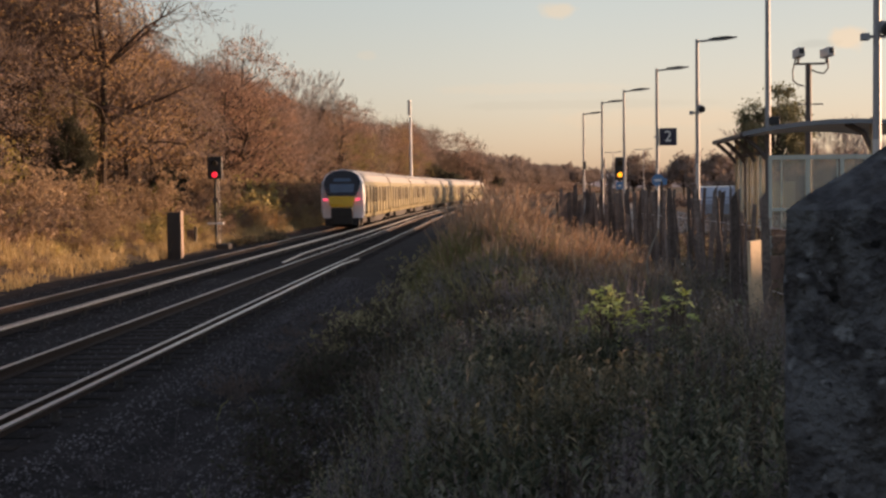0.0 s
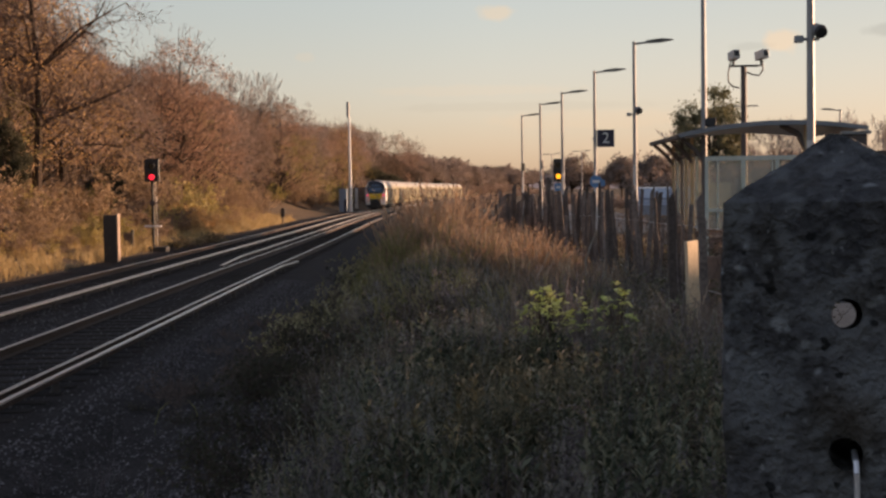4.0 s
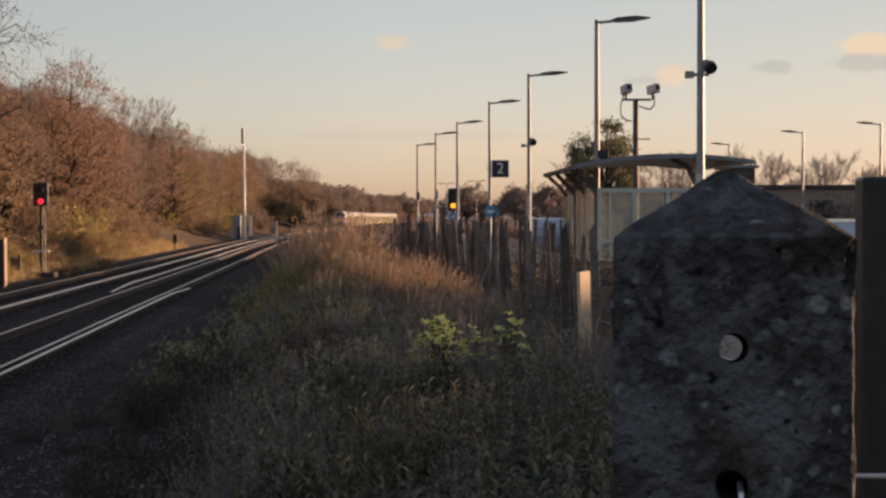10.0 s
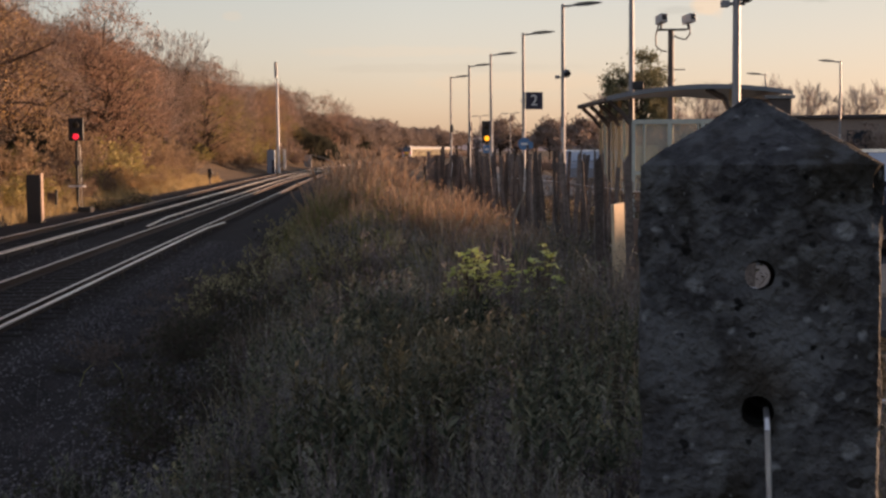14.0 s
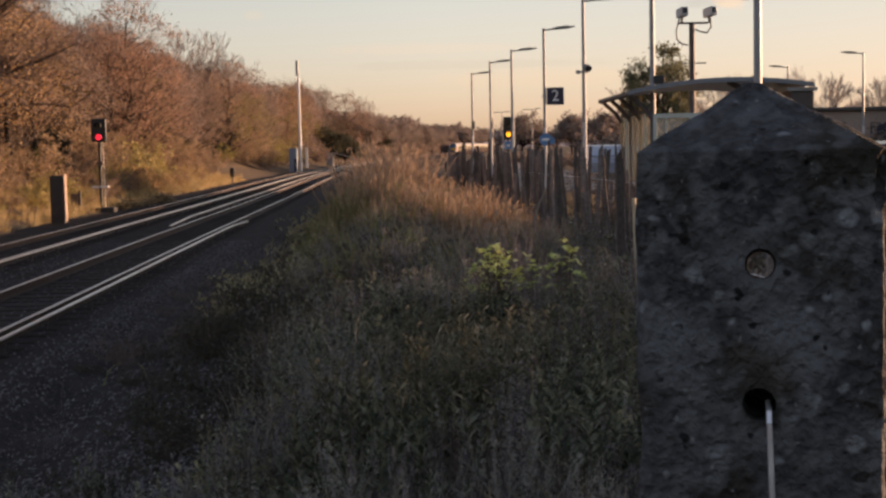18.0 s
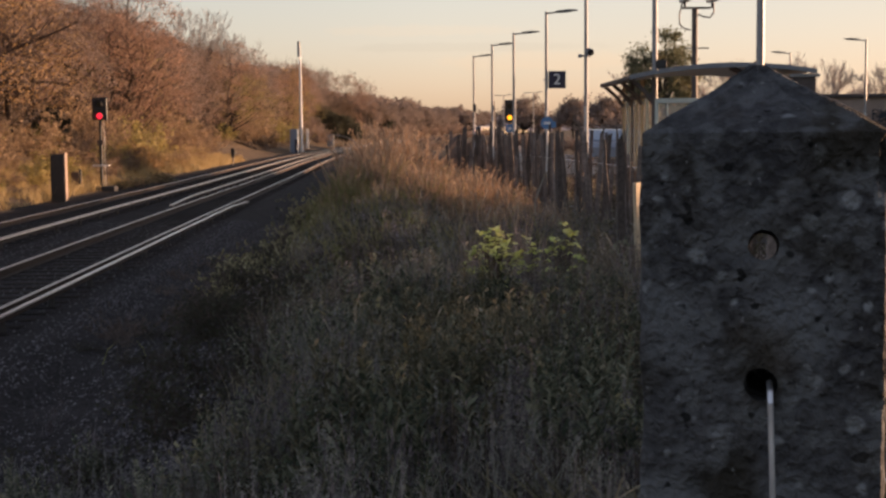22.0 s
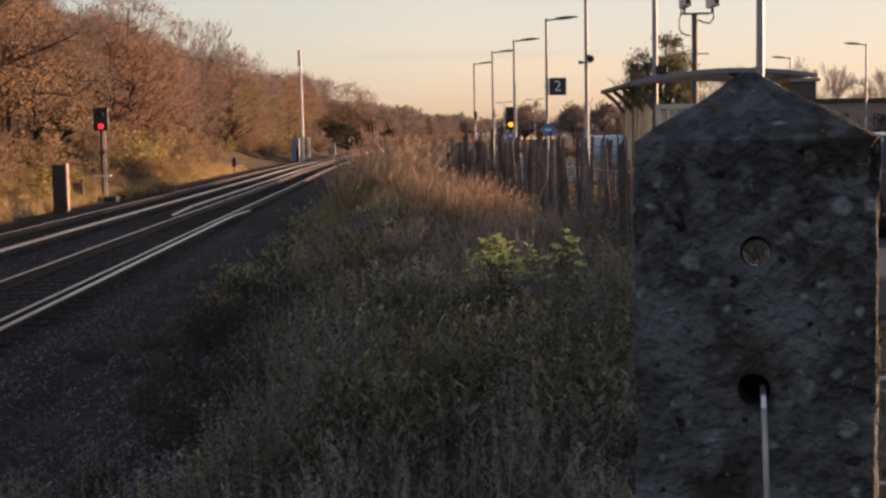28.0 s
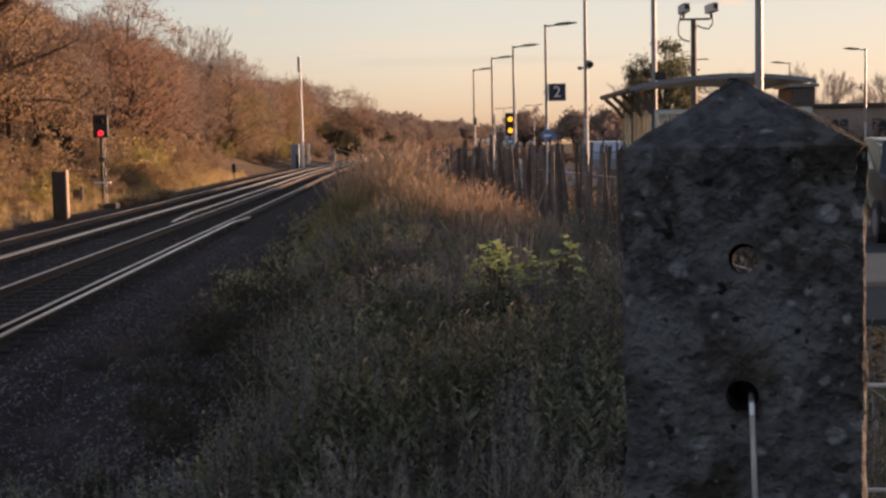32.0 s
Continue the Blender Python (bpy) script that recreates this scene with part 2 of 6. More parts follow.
def mottled_concrete():
    """Old concrete: grey grain, soft pale lichen blotches of two sizes, dark moss and pits."""
    m = mat("lichened_concrete", (0.040, 0.040, 0.042), (0.096, 0.096, 0.098), 20.0, 0.95, bump=0.9, fine=150.0, c=(0.064, 0.064, 0.066), contrast=1.4)
    n, k = m.node_tree.nodes, m.node_tree.links
    p = n["Principled BSDF"]
    last = p.inputs["Base Color"].links[0].from_socket
    co = n.new("ShaderNodeNewGeometry").outputs["Position"]
    for scale, lo, hi, colour, amount, shift in ((7.0, 0.42, 0.66, (0.092, 0.095, 0.100), 0.6, 31.0), (-15.0, 0.36, 0.14, (0.150, 0.157, 0.163), 0.7, 9.0), (-28.0, 0.29, 0.12, (0.190, 0.200, 0.206), 0.8, 0.0), (-62.0, 0.20, 0.06, (0.25, 0.265, 0.27), 0.75, 5.0), (15.0, 0.52, 0.66, (0.028, 0.024, 0.016), 0.75, 7.0),
                                                 (55.0, 0.53, 0.64, (0.130, 0.135, 0.137), 0.65, 3.0), (95.0, 0.69, 0.73, (0.008, 0.008, 0.008), 0.85, 11.0), (170.0, 0.71, 0.75, (0.25, 0.255, 0.255), 0.45, 23.0), (24.0, 0.60, 0.75, (0.058, 0.046, 0.034), 0.5, 17.0)):
        move = n.new("ShaderNodeVectorMath")
        move.inputs[1].default_value = (shift, shift * 0.7, shift * 1.3)
        k.new(co, move.inputs[0])
        if scale < 0:
            # round patches, ragged at the rim and grown over only part of the face
            warp, lot = n.new("ShaderNodeTexNoise"), n.new("ShaderNodeTexNoise")
            for w, s in ((warp, 48.0), (lot, 9.0)):
                w.inputs["Scale"].default_value = s
                k.new(move.outputs[0], w.inputs["Vector"])
            bend = n.new("ShaderNodeVectorMath")
            bend.operation = "MULTIPLY_ADD"
            bend.inputs[1].default_value = (0.014, 0.014, 0.014)
            k.new(warp.outputs["Color"], bend.inputs[0])
            k.new(move.outputs[0], bend.inputs[2])
            cell = n.new("ShaderNodeTexVoronoi")
            cell.inputs["Scale"].default_value = -scale
            k.new(bend.outputs[0], cell.inputs["Vector"])
            t = n.new("ShaderNodeMath")
            t.operation = "MULTIPLY_ADD"
            t.inputs[1].default_value = -0.7
            k.new(lot.outputs["Fac"], t.inputs[0])
            more = n.new("ShaderNodeMath")
            more.operation = "ADD"
            more.inputs[1].default_value = 0.33
            k.new(cell.outputs["Distance"], more.inputs[0])
            k.new(more.outputs[0], t.inputs[2])
            fac = t.outputs[0]
        else:
            t = n.new("ShaderNodeTexNoise")
            t.inputs["Scale"].default_value, t.inputs["Detail"].default_value, t.inputs["Roughness"].default_value = scale, 1.6, 0.45
            k.new(move.outputs[0], t.inputs["Vector"])
            fac = t.outputs["Fac"]
        r = n.new("ShaderNodeMapRange")
        r.inputs["From Min"].default_value, r.inputs["From Max"].default_value, r.inputs["To Max"].default_value = lo, hi, amount
        k.new(fac, r.inputs["Value"])
        mx = n.new("ShaderNodeMix")
        mx.data_type = "RGBA"
        k.new(r.outputs[0], mx.inputs[0])
        k.new(last, mx.inputs[6])
        mx.inputs[7].default_value = (*colour, 1)
        last = mx.outputs[2]
    k.new(last, p.inputs["Base Color"])
    return m


M = {
    "earth": mat("earth_and_litter", (0.06, 0.045, 0.032), (0.16, 0.115, 0.075), 0.8, 0.95, bump=0.6, fine=9.0),
    # near-black because the shade between the weeds is put into this colour
    "soil": mat("shaded_soil", (0.008, 0.007, 0.006), (0.026, 0.022, 0.018), 1.5, 0.95, bump=0.8, fine=18.0),
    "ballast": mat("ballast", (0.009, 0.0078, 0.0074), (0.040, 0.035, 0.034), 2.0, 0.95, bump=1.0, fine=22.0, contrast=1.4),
    "stone": mat("ballast_stone", (0.044, 0.039, 0.041), (0.20, 0.183, 0.184), 9.0, 0.9, bump=0.4, spread=0.4, island=True),
    "rail_side": mat("rusty_rail", (0.05, 0.028, 0.018), (0.028, 0.017, 0.012), 5.0, 0.75, metal=0.3, bump=0.3),
    "rail_top": mat("worn_rail_head", (0.60, 0.55, 0.52), (0.42, 0.38, 0.36), 6.0, 0.36, metal=1.0, fine=60),
    "conductor": mat("worn_conductor_rail", (0.85, 0.81, 0.78), (0.70, 0.66, 0.63), 6.0, 0.30, metal=1.0, fine=60),
    "sleeper": mat("stained_sleeper", (0.030, 0.024, 0.020), (0.018, 0.014, 0.012), 4.0, 0.9, bump=0.4, spread=0.3),
    "pot": mat("insulator", (0.05, 0.04, 0.035), (0.03, 0.025, 0.02), 9.0, 0.5),
    "concrete_post": mottled_concrete(),
    "steel": mat("galvanised_steel", (0.42, 0.43, 0.44), (0.30, 0.31, 0.32), 8.0, 0.45, metal=0.7, bump=0.1, fine=60),
    "wire": mat("steel_wire", (0.80, 0.81, 0.83), (0.58, 0.58, 0.60), 40.0, 0.4, metal=0.8),
    "pale": mat("weathered_paling", (0.080, 0.066, 0.060), (0.21, 0.172, 0.152), 5.0, 0.9, bump=0.7, fine=35, spread=0.45),
    # raised to a sunlit tone, as little sun reaches this board
    "pale_new": mat("sunlit_board", (0.66, 0.53, 0.36), (0.50, 0.38, 0.25), 9.0, 0.8, bump=0.4, fine=50),
    "lamp": mat("painted_column", (0.27, 0.27, 0.275), (0.20, 0.20, 0.205), 3.0, 0.45, metal=0.2, bump=0.05),
    "lamp_base": mat("pale_painted_column", (0.52, 0.50, 0.475), (0.40, 0.385, 0.365), 3.0, 0.5),
    "head": mat("lamp_head", (0.15, 0.15, 0.15), (0.21, 0.21, 0.21), 6.0, 0.5),
    "black": mat("black_enamel", (0.012, 0.012, 0.013), (0.03, 0.028, 0.026), 5.0, 0.5),
    "dark_steel": mat("dark_steel", (0.06, 0.05, 0.05), (0.11, 0.09, 0.08), 6.0, 0.6, metal=0.3),
    "red_light": mat("red_lens", (0.9, 0.03, 0.05), (0.75, 0.02, 0.035), 5.0, 0.2, emit=0.7),
    "yellow_light": mat("yellow_lens", (1.0, 0.42, 0.02), (1.0, 0.38, 0.015), 5.0, 0.2, emit=0.8),
    "dark_lens": mat("unlit_lens", (0.02, 0.018, 0.015), (0.03, 0.025, 0.02), 5.0, 0.15),
    "white": mat("white_paint", (0.80, 0.79, 0.77), (0.62, 0.60, 0.57), 4.0, 0.5),
    "navy": mat("dark_blue_sign", (0.018, 0.017, 0.035), (0.025, 0.024, 0.05), 6.0, 0.4),
    "blue": mat("blue_panel", (0.10, 0.24, 0.44), (0.075, 0.18, 0.34), 4.0, 0.5),
    "blue_grey": mat("blue_grey_panel", (0.22, 0.28, 0.36), (0.17, 0.22, 0.29), 4.0, 0.5),
    "cabinet": mat("dark_grey_cabinet", (0.030, 0.028, 0.027), (0.05, 0.045, 0.04), 3.0, 0.7, bump=0.1),
    "grey_box": mat("grey_case", (0.28, 0.29, 0.30), (0.20, 0.21, 0.22), 3.0, 0.6),
    "tarmac": mat("tarmac", (0.045, 0.045, 0.047), (0.075, 0.073, 0.072), 1.2, 0.9, bump=0.5, fine=60),
    "paving": mat("platform_paving", (0.20, 0.165, 0.135), (0.29, 0.24, 0.20), 1.5, 0.9, bump=0.3, fine=30),
    "wall_far": mat("rendered_wall", (0.36, 0.28, 0.235), (0.28, 0.21, 0.17), 0.8, 0.9, bump=0.2, fine=8),
    "roof_shelter": mat("shelter_roof_sheet", (0.13, 0.15, 0.175), (0.19, 0.21, 0.24), 2.0, 0.4, metal=0.3),
    # the sun's gold on the shelter posts, put into the colour
    "sun_gold": mat("sunlit_frame", (0.46, 0.34, 0.20), (0.33, 0.24, 0.14), 6.0, 0.5),
    "frame_pale": mat("pale_green_frame", (0.50, 0.55, 0.50), (0.38, 0.42, 0.38), 4.0, 0.5),
    "glass": glass("shelter_glass", (0.88, 0.90, 0.84), 0.12, 0.60),
    # the reflected sky is put into this pale glass colour
    "car_glass": mat("sky_lit_car_window", (0.40, 0.45, 0.52), (0.30, 0.34, 0.40), 2.0, 0.2),
    "train_white": mat("train_white", (0.88, 0.88, 0.88), (0.80, 0.80, 0.80), 1.2, 0.35, bump=0.03),
    # grey-white train: the low sun's gold is put into sides and doors
    "train_side": mat("gold_lit_train_side", (0.25, 0.21, 0.115), (0.20, 0.165, 0.085), 1.0, 0.4),
    "train_door": mat("gold_lit_train_door", (0.30, 0.25, 0.13), (0.24, 0.20, 0.10), 1.5, 0.4),
    "train_roof": mat("train_roof", (0.33, 0.32, 0.30), (0.25, 0.24, 0.225), 1.5, 0.6),
    "train_window": mat("train_side_window", (0.12, 0.10, 0.065), (0.08, 0.07, 0.045), 2.0, 0.2),
    # the gold glow reflected in the windows is put into the glass colour
    "side_glass": mat("gold_lit_train_glass", (0.20, 0.17, 0.10), (0.15, 0.125, 0.075), 2.0, 0.3),
    "train_glass": mat("train_window", (0.012, 0.015, 0.022), (0.022, 0.028, 0.038), 2.0, 0.45),
    "train_screen": mat("train_windscreen", (0.06, 0.10, 0.16), (0.10, 0.15, 0.22), 2.0, 0.08),
    "train_yellow": mat("train_yellow", (0.75, 0.48, 0.03), (0.62, 0.38, 0.02), 2.0, 0.4),
    "tail_light": mat("tail_light", (1.0, 0.14, 0.22), (0.9, 0.07, 0.12), 5.0, 0.2, emit=0.4),
    "bogie": mat("bogie_black", (0.03, 0.027, 0.025), (0.06, 0.05, 0.045), 4.0, 0.8),
    "bark": mat("bark", (0.036, 0.027, 0.022), (0.085, 0.064, 0.05), 3.0, 0.95, bump=0.8, fine=25),
    "twig": mat("twigs", (0.12, 0.088, 0.070), (0.21, 0.155, 0.125), 1.0, 0.95, fine=6),
    "copper": leafy("copper_leaves", [(0.13, 0.096, 0.062), (0.28, 0.198, 0.125), (0.385, 0.272, 0.172), (0.545, 0.40, 0.245)]),
    "russet": leafy("russet_leaves", [(0.15, 0.105, 0.077), (0.27, 0.187, 0.127), (0.36, 0.25, 0.168)]),
    "rust": leafy("rust_red_leaves", [(0.140, 0.084, 0.063), (0.335, 0.203, 0.143), (0.529, 0.346, 0.238)]),
    "mauve_brown": leafy("mauve_brown_leaves", [(0.150, 0.113, 0.096), (0.330, 0.250, 0.210), (0.52, 0.408, 0.343)]),
    "orange": leafy("orange_leaves", [(0.216, 0.130, 0.059), (0.475, 0.302, 0.135), (0.670, 0.454, 0.227)]),
    "grey_twig": mat("pale_grey_twigs", (0.20, 0.165, 0.14), (0.34, 0.28, 0.24), 1.0, 0.95, fine=6),
    # lighter copy of grey_twig, with sunlight and haze in its colour
    "pale_twig": mat("sun_pale_twigs", (0.36, 0.30, 0.26), (0.52, 0.44, 0.38), 1.0, 0.95, fine=6),
    "olive": leafy("yellow_green_leaves", [(0.15, 0.135, 0.05), (0.30, 0.25, 0.09), (0.46, 0.36, 0.14)]),
    "evergreen": leafy("evergreen_leaves", [(0.065, 0.073, 0.043), (0.150, 0.150, 0.088), (0.260, 0.237, 0.138)]),
    "dim": leafy("dull_brown_leaves", [(0.07, 0.055, 0.042), (0.13, 0.095, 0.07), (0.19, 0.135, 0.10)]),
    # near-black end paints the dark gaps between plants; same in fresh_weed
    "mauve": leafy("purple_grey_stems", [(0.026, 0.023, 0.023), (0.151, 0.128, 0.132), (0.411, 0.355, 0.351)]),
    "fresh_weed": leafy("blue_green_weeds", [(0.012, 0.020, 0.012), (0.058, 0.073, 0.046), (0.220, 0.225, 0.153), (0.541, 0.484, 0.361)]),
    # distance haze is mixed into these paler leaf colours
    "hazy": leafy("haze_tinted_trees", [(0.15, 0.12, 0.105), (0.22, 0.175, 0.15), (0.30, 0.24, 0.21)]),
    # near-black leaf tone, for ivy and for shade painted into the thickets
    "dark_leaf": leafy("ivy_and_shade_leaves", [(0.024, 0.027, 0.017), (0.054, 0.054, 0.034), (0.088, 0.083, 0.053)]),
    # hedge browns lifted towards the mauve of distance haze
    "hedge_leaf": leafy("brown_hedge_leaves", [(0.17, 0.125, 0.10), (0.28, 0.21, 0.17), (0.38, 0.29, 0.24)]),
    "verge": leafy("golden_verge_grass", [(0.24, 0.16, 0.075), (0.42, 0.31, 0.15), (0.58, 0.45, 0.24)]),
    # brightened to gold: the sunlight on the bush is in the leaf colour
    "gold_leaf": leafy("sunlit_gold_leaves", [(0.32, 0.25, 0.09), (0.50, 0.40, 0.15), (0.64, 0.52, 0.24)]),
    "straw": leafy("dry_grass", [(0.19, 0.118, 0.078), (0.37, 0.245, 0.158), (0.55, 0.42, 0.30)]),
    "grass": leafy("rough_grass", [(0.12, 0.12, 0.05), (0.25, 0.235, 0.09), (0.38, 0.33, 0.15)]),
    # the dark end again carries the shade between plants in its colour
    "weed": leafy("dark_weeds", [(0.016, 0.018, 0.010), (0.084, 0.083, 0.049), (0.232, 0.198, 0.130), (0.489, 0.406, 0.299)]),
    "dead": leafy("russet_dead_stems", [(0.08, 0.06, 0.05), (0.15, 0.115, 0.095), (0.23, 0.182, 0.15)]),
    "brown_sheet": mat("brown_gate_sheet", (0.34, 0.19, 0.09), (0.24, 0.13, 0.06), 3.0, 0.6, bump=0.1),
    "slat": mat("brown_slats", (0.22, 0.15, 0.12), (0.15, 0.10, 0.08), 3.0, 0.8, bump=0.2, spread=0.2),
    "dim_stem": mat("dark_brown_stems", (0.05, 0.036, 0.028), (0.095, 0.07, 0.055), 8.0, 0.95),
    "pale_leaf": leafy("pale_yellow_leaves", [(0.16, 0.14, 0.07), (0.32, 0.28, 0.15), (0.48, 0.43, 0.26)]),
    "pale_weed": leafy("pale_dead_stems", [(0.149, 0.149, 0.129), (0.241, 0.236, 0.201), (0.345, 0.333, 0.287)]),
    "bramble": leafy("fresh_bramble", [(0.20, 0.26, 0.07), (0.48, 0.54, 0.17), (0.68, 0.70, 0.33)]),
    # no haze in the air: it is put into the hill colour
    "hill": mat("haze_tinted_hill", (0.30, 0.25, 0.25), (0.36, 0.30, 0.29), 0.004, 1.0, fine=0.03),
    "car_white": mat("car_silver_paint", (0.26, 0.28, 0.32), (0.21, 0.23, 0.27), 1.0, 0.3),
    "car_blue": mat("car_dark_paint", (0.016, 0.018, 0.024), (0.024, 0.026, 0.034), 1.0, 0.25),
    "litter": leafy("fallen_leaves", [(0.10, 0.06, 0.035), (0.20, 0.12, 0.06), (0.30, 0.19, 0.10)], through=0.1),
    "feather": mat("dark_feathers", (0.03, 0.03, 0.03), (0.06, 0.06, 0.06), 20.0, 0.8),
}


# ---- small helpers ----
def mesh_of(name, bm, material, smooth=False):
    me = bpy.data.meshes.new(name)
    bmesh.ops.recalc_face_normals(bm, faces=bm.faces[:])
    bm.to_mesh(me)
    bm.free()
    me.materials.append(M[material])
    if smooth:
        me.polygons.foreach_set("use_smooth", [True] * len(me.polygons))
    return me


def part(name, bm, material, parent=None, label="", at=None, smooth=False):
    """Links a bmesh as one mesh under a thing or a part."""
    ob = new(name, mesh_of(name, bm, material, smooth))
    ob.parent = parent
    if at is not None:
        ob.matrix_basis = at
    return tagged(ob, label)


def piece(name, me, parent, at):
    """A repeat of a part, on shared mesh data."""
    ob = new(name, me)
    ob.parent, ob.matrix_basis = parent, at
    return ob


def thing(name, at, label, category, group="", kind=""):
    ob = new(name)
    ob.empty_display_size = 0.1
    ob.matrix_basis = at
    return tagged(ob, label, category, group, kind)


def box(x0, x1, y0, y1, z0, z1, bevel=0.0, bm=None):
    bm = bm or bmesh.new()
    r = bmesh.ops.create_cube(bm, size=1.0, matrix=Matrix.Translation(((x0 + x1) / 2, (y0 + y1) / 2, (z0 + z1) / 2)) @ Matrix.Diagonal((x1 - x0, y1 - y0, z1 - z0, 1)))
    if bevel:
        es = {e for v in r["verts"] for e in v.link_edges}
        bmesh.ops.bevel(bm, geom=list(es), offset=bevel, segments=2, affect="EDGES", profile=0.5)
    return bm


def rod(p, q, r0, r1=None, n=10, bm=None):
    bm = bm or bmesh.new()
    p, q = Vector(p), Vector(q)
    d = q - p
    m = Matrix.Translation((p + q) / 2) @ d.to_track_quat("Z", "Y").to_matrix().to_4x4()
    bmesh.ops.create_cone(bm, cap_ends=True, segments=n, radius1=r0, radius2=r0 if r1 is None else r1, depth=d.length, matrix=m)
    return bm


def tube(points, r, n=8, bm=None):
    bm = bm or bmesh.new()
    for a, b in zip(points, points[1:]):
        rod(a, b, r, r, n, bm)
    return bm


def sweep(profile, path, closed=True, bm=None):
    """A profile of (x, z), carried along rows of (x, y, z, heading)."""
    bm = bm or bmesh.new()
    rings = []
    for x, y, z, a in path:
        c, s = math.cos(a), math.sin(a)
        rings.append([bm.verts.new((x + c * u, y + s * u, z + w)) for u, w in profile])
    n = len(profile)
    for r0, r1 in zip(rings, rings[1:]):
        for i in range(n if closed else n - 1):
            j = (i + 1) % n
            bm.faces.new((r0[i], r0[j], r1[j], r1[i]))
    if closed:
        bm.faces.new(rings[0][::-1])
        bm.faces.new(rings[-1])
    return bm


def quads(name, verts, material, parent=None, tri=False):
    """Many loose quads or triangles from an array of corners, as one mesh."""
    k = 3 if tri else 4
    v = np.asarray(verts, float).reshape(-1, 3)
    me = bpy.data.meshes.new(name)
    n = len(v) // k
    me.vertices.add(len(v))
    me.vertices.foreach_set("co", v.ravel())
    me.loops.add(len(v))
    me.loops.foreach_set("vertex_index", np.arange(len(v), dtype=np.int32))
    me.polygons.add(n)
    me.polygons.foreach_set("loop_start", np.arange(0, n * k, k, dtype=np.int32))
    me.polygons.foreach_set("loop_total", np.full(n, k, dtype=np.int32))
    me.update(calc_edges=True)
    me.materials.append(M[material])
    ob = new(name, me)
    ob.parent = parent
    return ob


# ---- the lie of the land ----
LINE = [(-60, -7.2), (0, -9.7), (20, -10.4), (40, -11.1), (65, -11.85), (86, -12.55), (108, -13.3), (131, -13.9), (153, -14.2), (185, -14.1), (221, -13.6),
        (243, -13.1), (266, -12.2), (311, -9.6), (378, -4.8), (452, 1.5), (513, 7.0), (560, 12.5), (700, 36)]
SIX_FOOT = 3.6


def line_x(y, knots=None):
    """Centre of the far track at y, on a smooth curve through its knots."""
    knots = knots or LINE
    ys, xs = [k[0] for k in knots], [k[1] for k in knots]
    i = min(max(int(np.searchsorted(ys, y)) - 1, 0), len(ys) - 2)

    def slope(j):
        a, b = max(j - 1, 0), min(j + 1, len(ys) - 1)
        return (xs[b] - xs[a]) / (ys[b] - ys[a])
    h = ys[i + 1] - ys[i]
    t = (y - ys[i]) / h
    return ((2 * t**3 - 3 * t**2 + 1) * xs[i] + (t**3 - 2 * t**2 + t) * h * slope(i)
            + (-2 * t**3 + 3 * t**2) * xs[i + 1] + (t**3 - t**2) * h * slope(i + 1))


def ease(a, b, v):
    t = min(max((v - a) / (b - a), 0.0), 1.0)
    return t * t * (3 - 2 * t)


def hump(x, y):
    """The overgrown heap between the near track and the fence."""
    return 0.80 * math.exp(-((x + 0.9) / 1.55) ** 2 - ((y - 23.0) / 5.5) ** 2)


def ground_z(x, y):
    far = line_x(min(max(y, -60), 700))
    u = x - far
    n = noise.noise((x * 0.35, y * 0.35, 0)) * 0.12 + noise.noise((x * 0.09, y * 0.09, 5)) * 0.25
    if u < -2.3:      # verge, then the wooded cutting side
        verge = ease(-2.3, -6.5, u) * 0.75
        slope = max(0.0, -u - 6.0) * 0.36
        slope = 7.5 * (1 - math.exp(-slope / 7.5))
        return -0.165 + verge + slope + n * ease(-2.3, -5.0, u)
    v = x - (far + SIX_FOOT)
    if v < 1.9:
        return -0.165
    if v < 2.6:
        return -0.165 - 0.10 * ease(1.9, 2.6, v)
    fade = 1 - ease(60, 110, y)
    bank = ease(2.6, 6.6, v) * 1.12 * fade + ease(2.6, 8.0, v) * 0.5 * (1 - fade)
    return -0.265 + bank + (hump(x, y) + n * 0.8) * ease(2.6, 4.5, v) * ease(9.0, 2.0, x)


def grid_axis(points):
    out = [points[0][0]]
    for end, step in points[1:]:
        n = max(1, round((end - out[-1]) / step))
        a = out[-1]
        out += [a + (end - a) * (i + 1) / n for i in range(n)]
    return out


def build_ground():
    xs = grid_axis([(-3500, 0), (-600, 900), (-120, 80), (-45, 6), (-26, 1.5), (6, 0.4), (30, 3), (140, 18), (700, 90), (3500, 900)])
    ys = grid_axis([(-300, 0), (-40, 60), (0, 5), (60, 0.6), (130, 2.0), (480, 8), (900, 60), (4600, 700)])
    verts, faces, kinds = [], [], []
    nx = len(xs)
    for y in ys:
        for x in xs:
            verts.append((x, y, ground_z(x, y)))
    for j in range(len(ys) - 1):
        for i in range(nx - 1):
            a = j * nx + i
            faces.append((a, a + 1, a + nx + 1, a + nx))
            xm, ym = (xs[i] + xs[i + 1]) / 2, (ys[j] + ys[j + 1]) / 2
            u = xm - line_x(min(max(ym, -60), 700))
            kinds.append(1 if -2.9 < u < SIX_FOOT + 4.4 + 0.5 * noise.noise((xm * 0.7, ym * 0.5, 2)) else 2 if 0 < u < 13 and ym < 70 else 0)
    me = bpy.data.meshes.new("ground")
    me.from_pydata(verts, [], faces)
    me.materials.append(M["earth"])
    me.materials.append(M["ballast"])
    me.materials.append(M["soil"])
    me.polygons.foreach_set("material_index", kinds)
    me.polygons.foreach_set("use_smooth", [True] * len(faces))
    tagged(new("ground", me), "rough earth and leaf litter with dark track ballast", "ground", kind="structure")


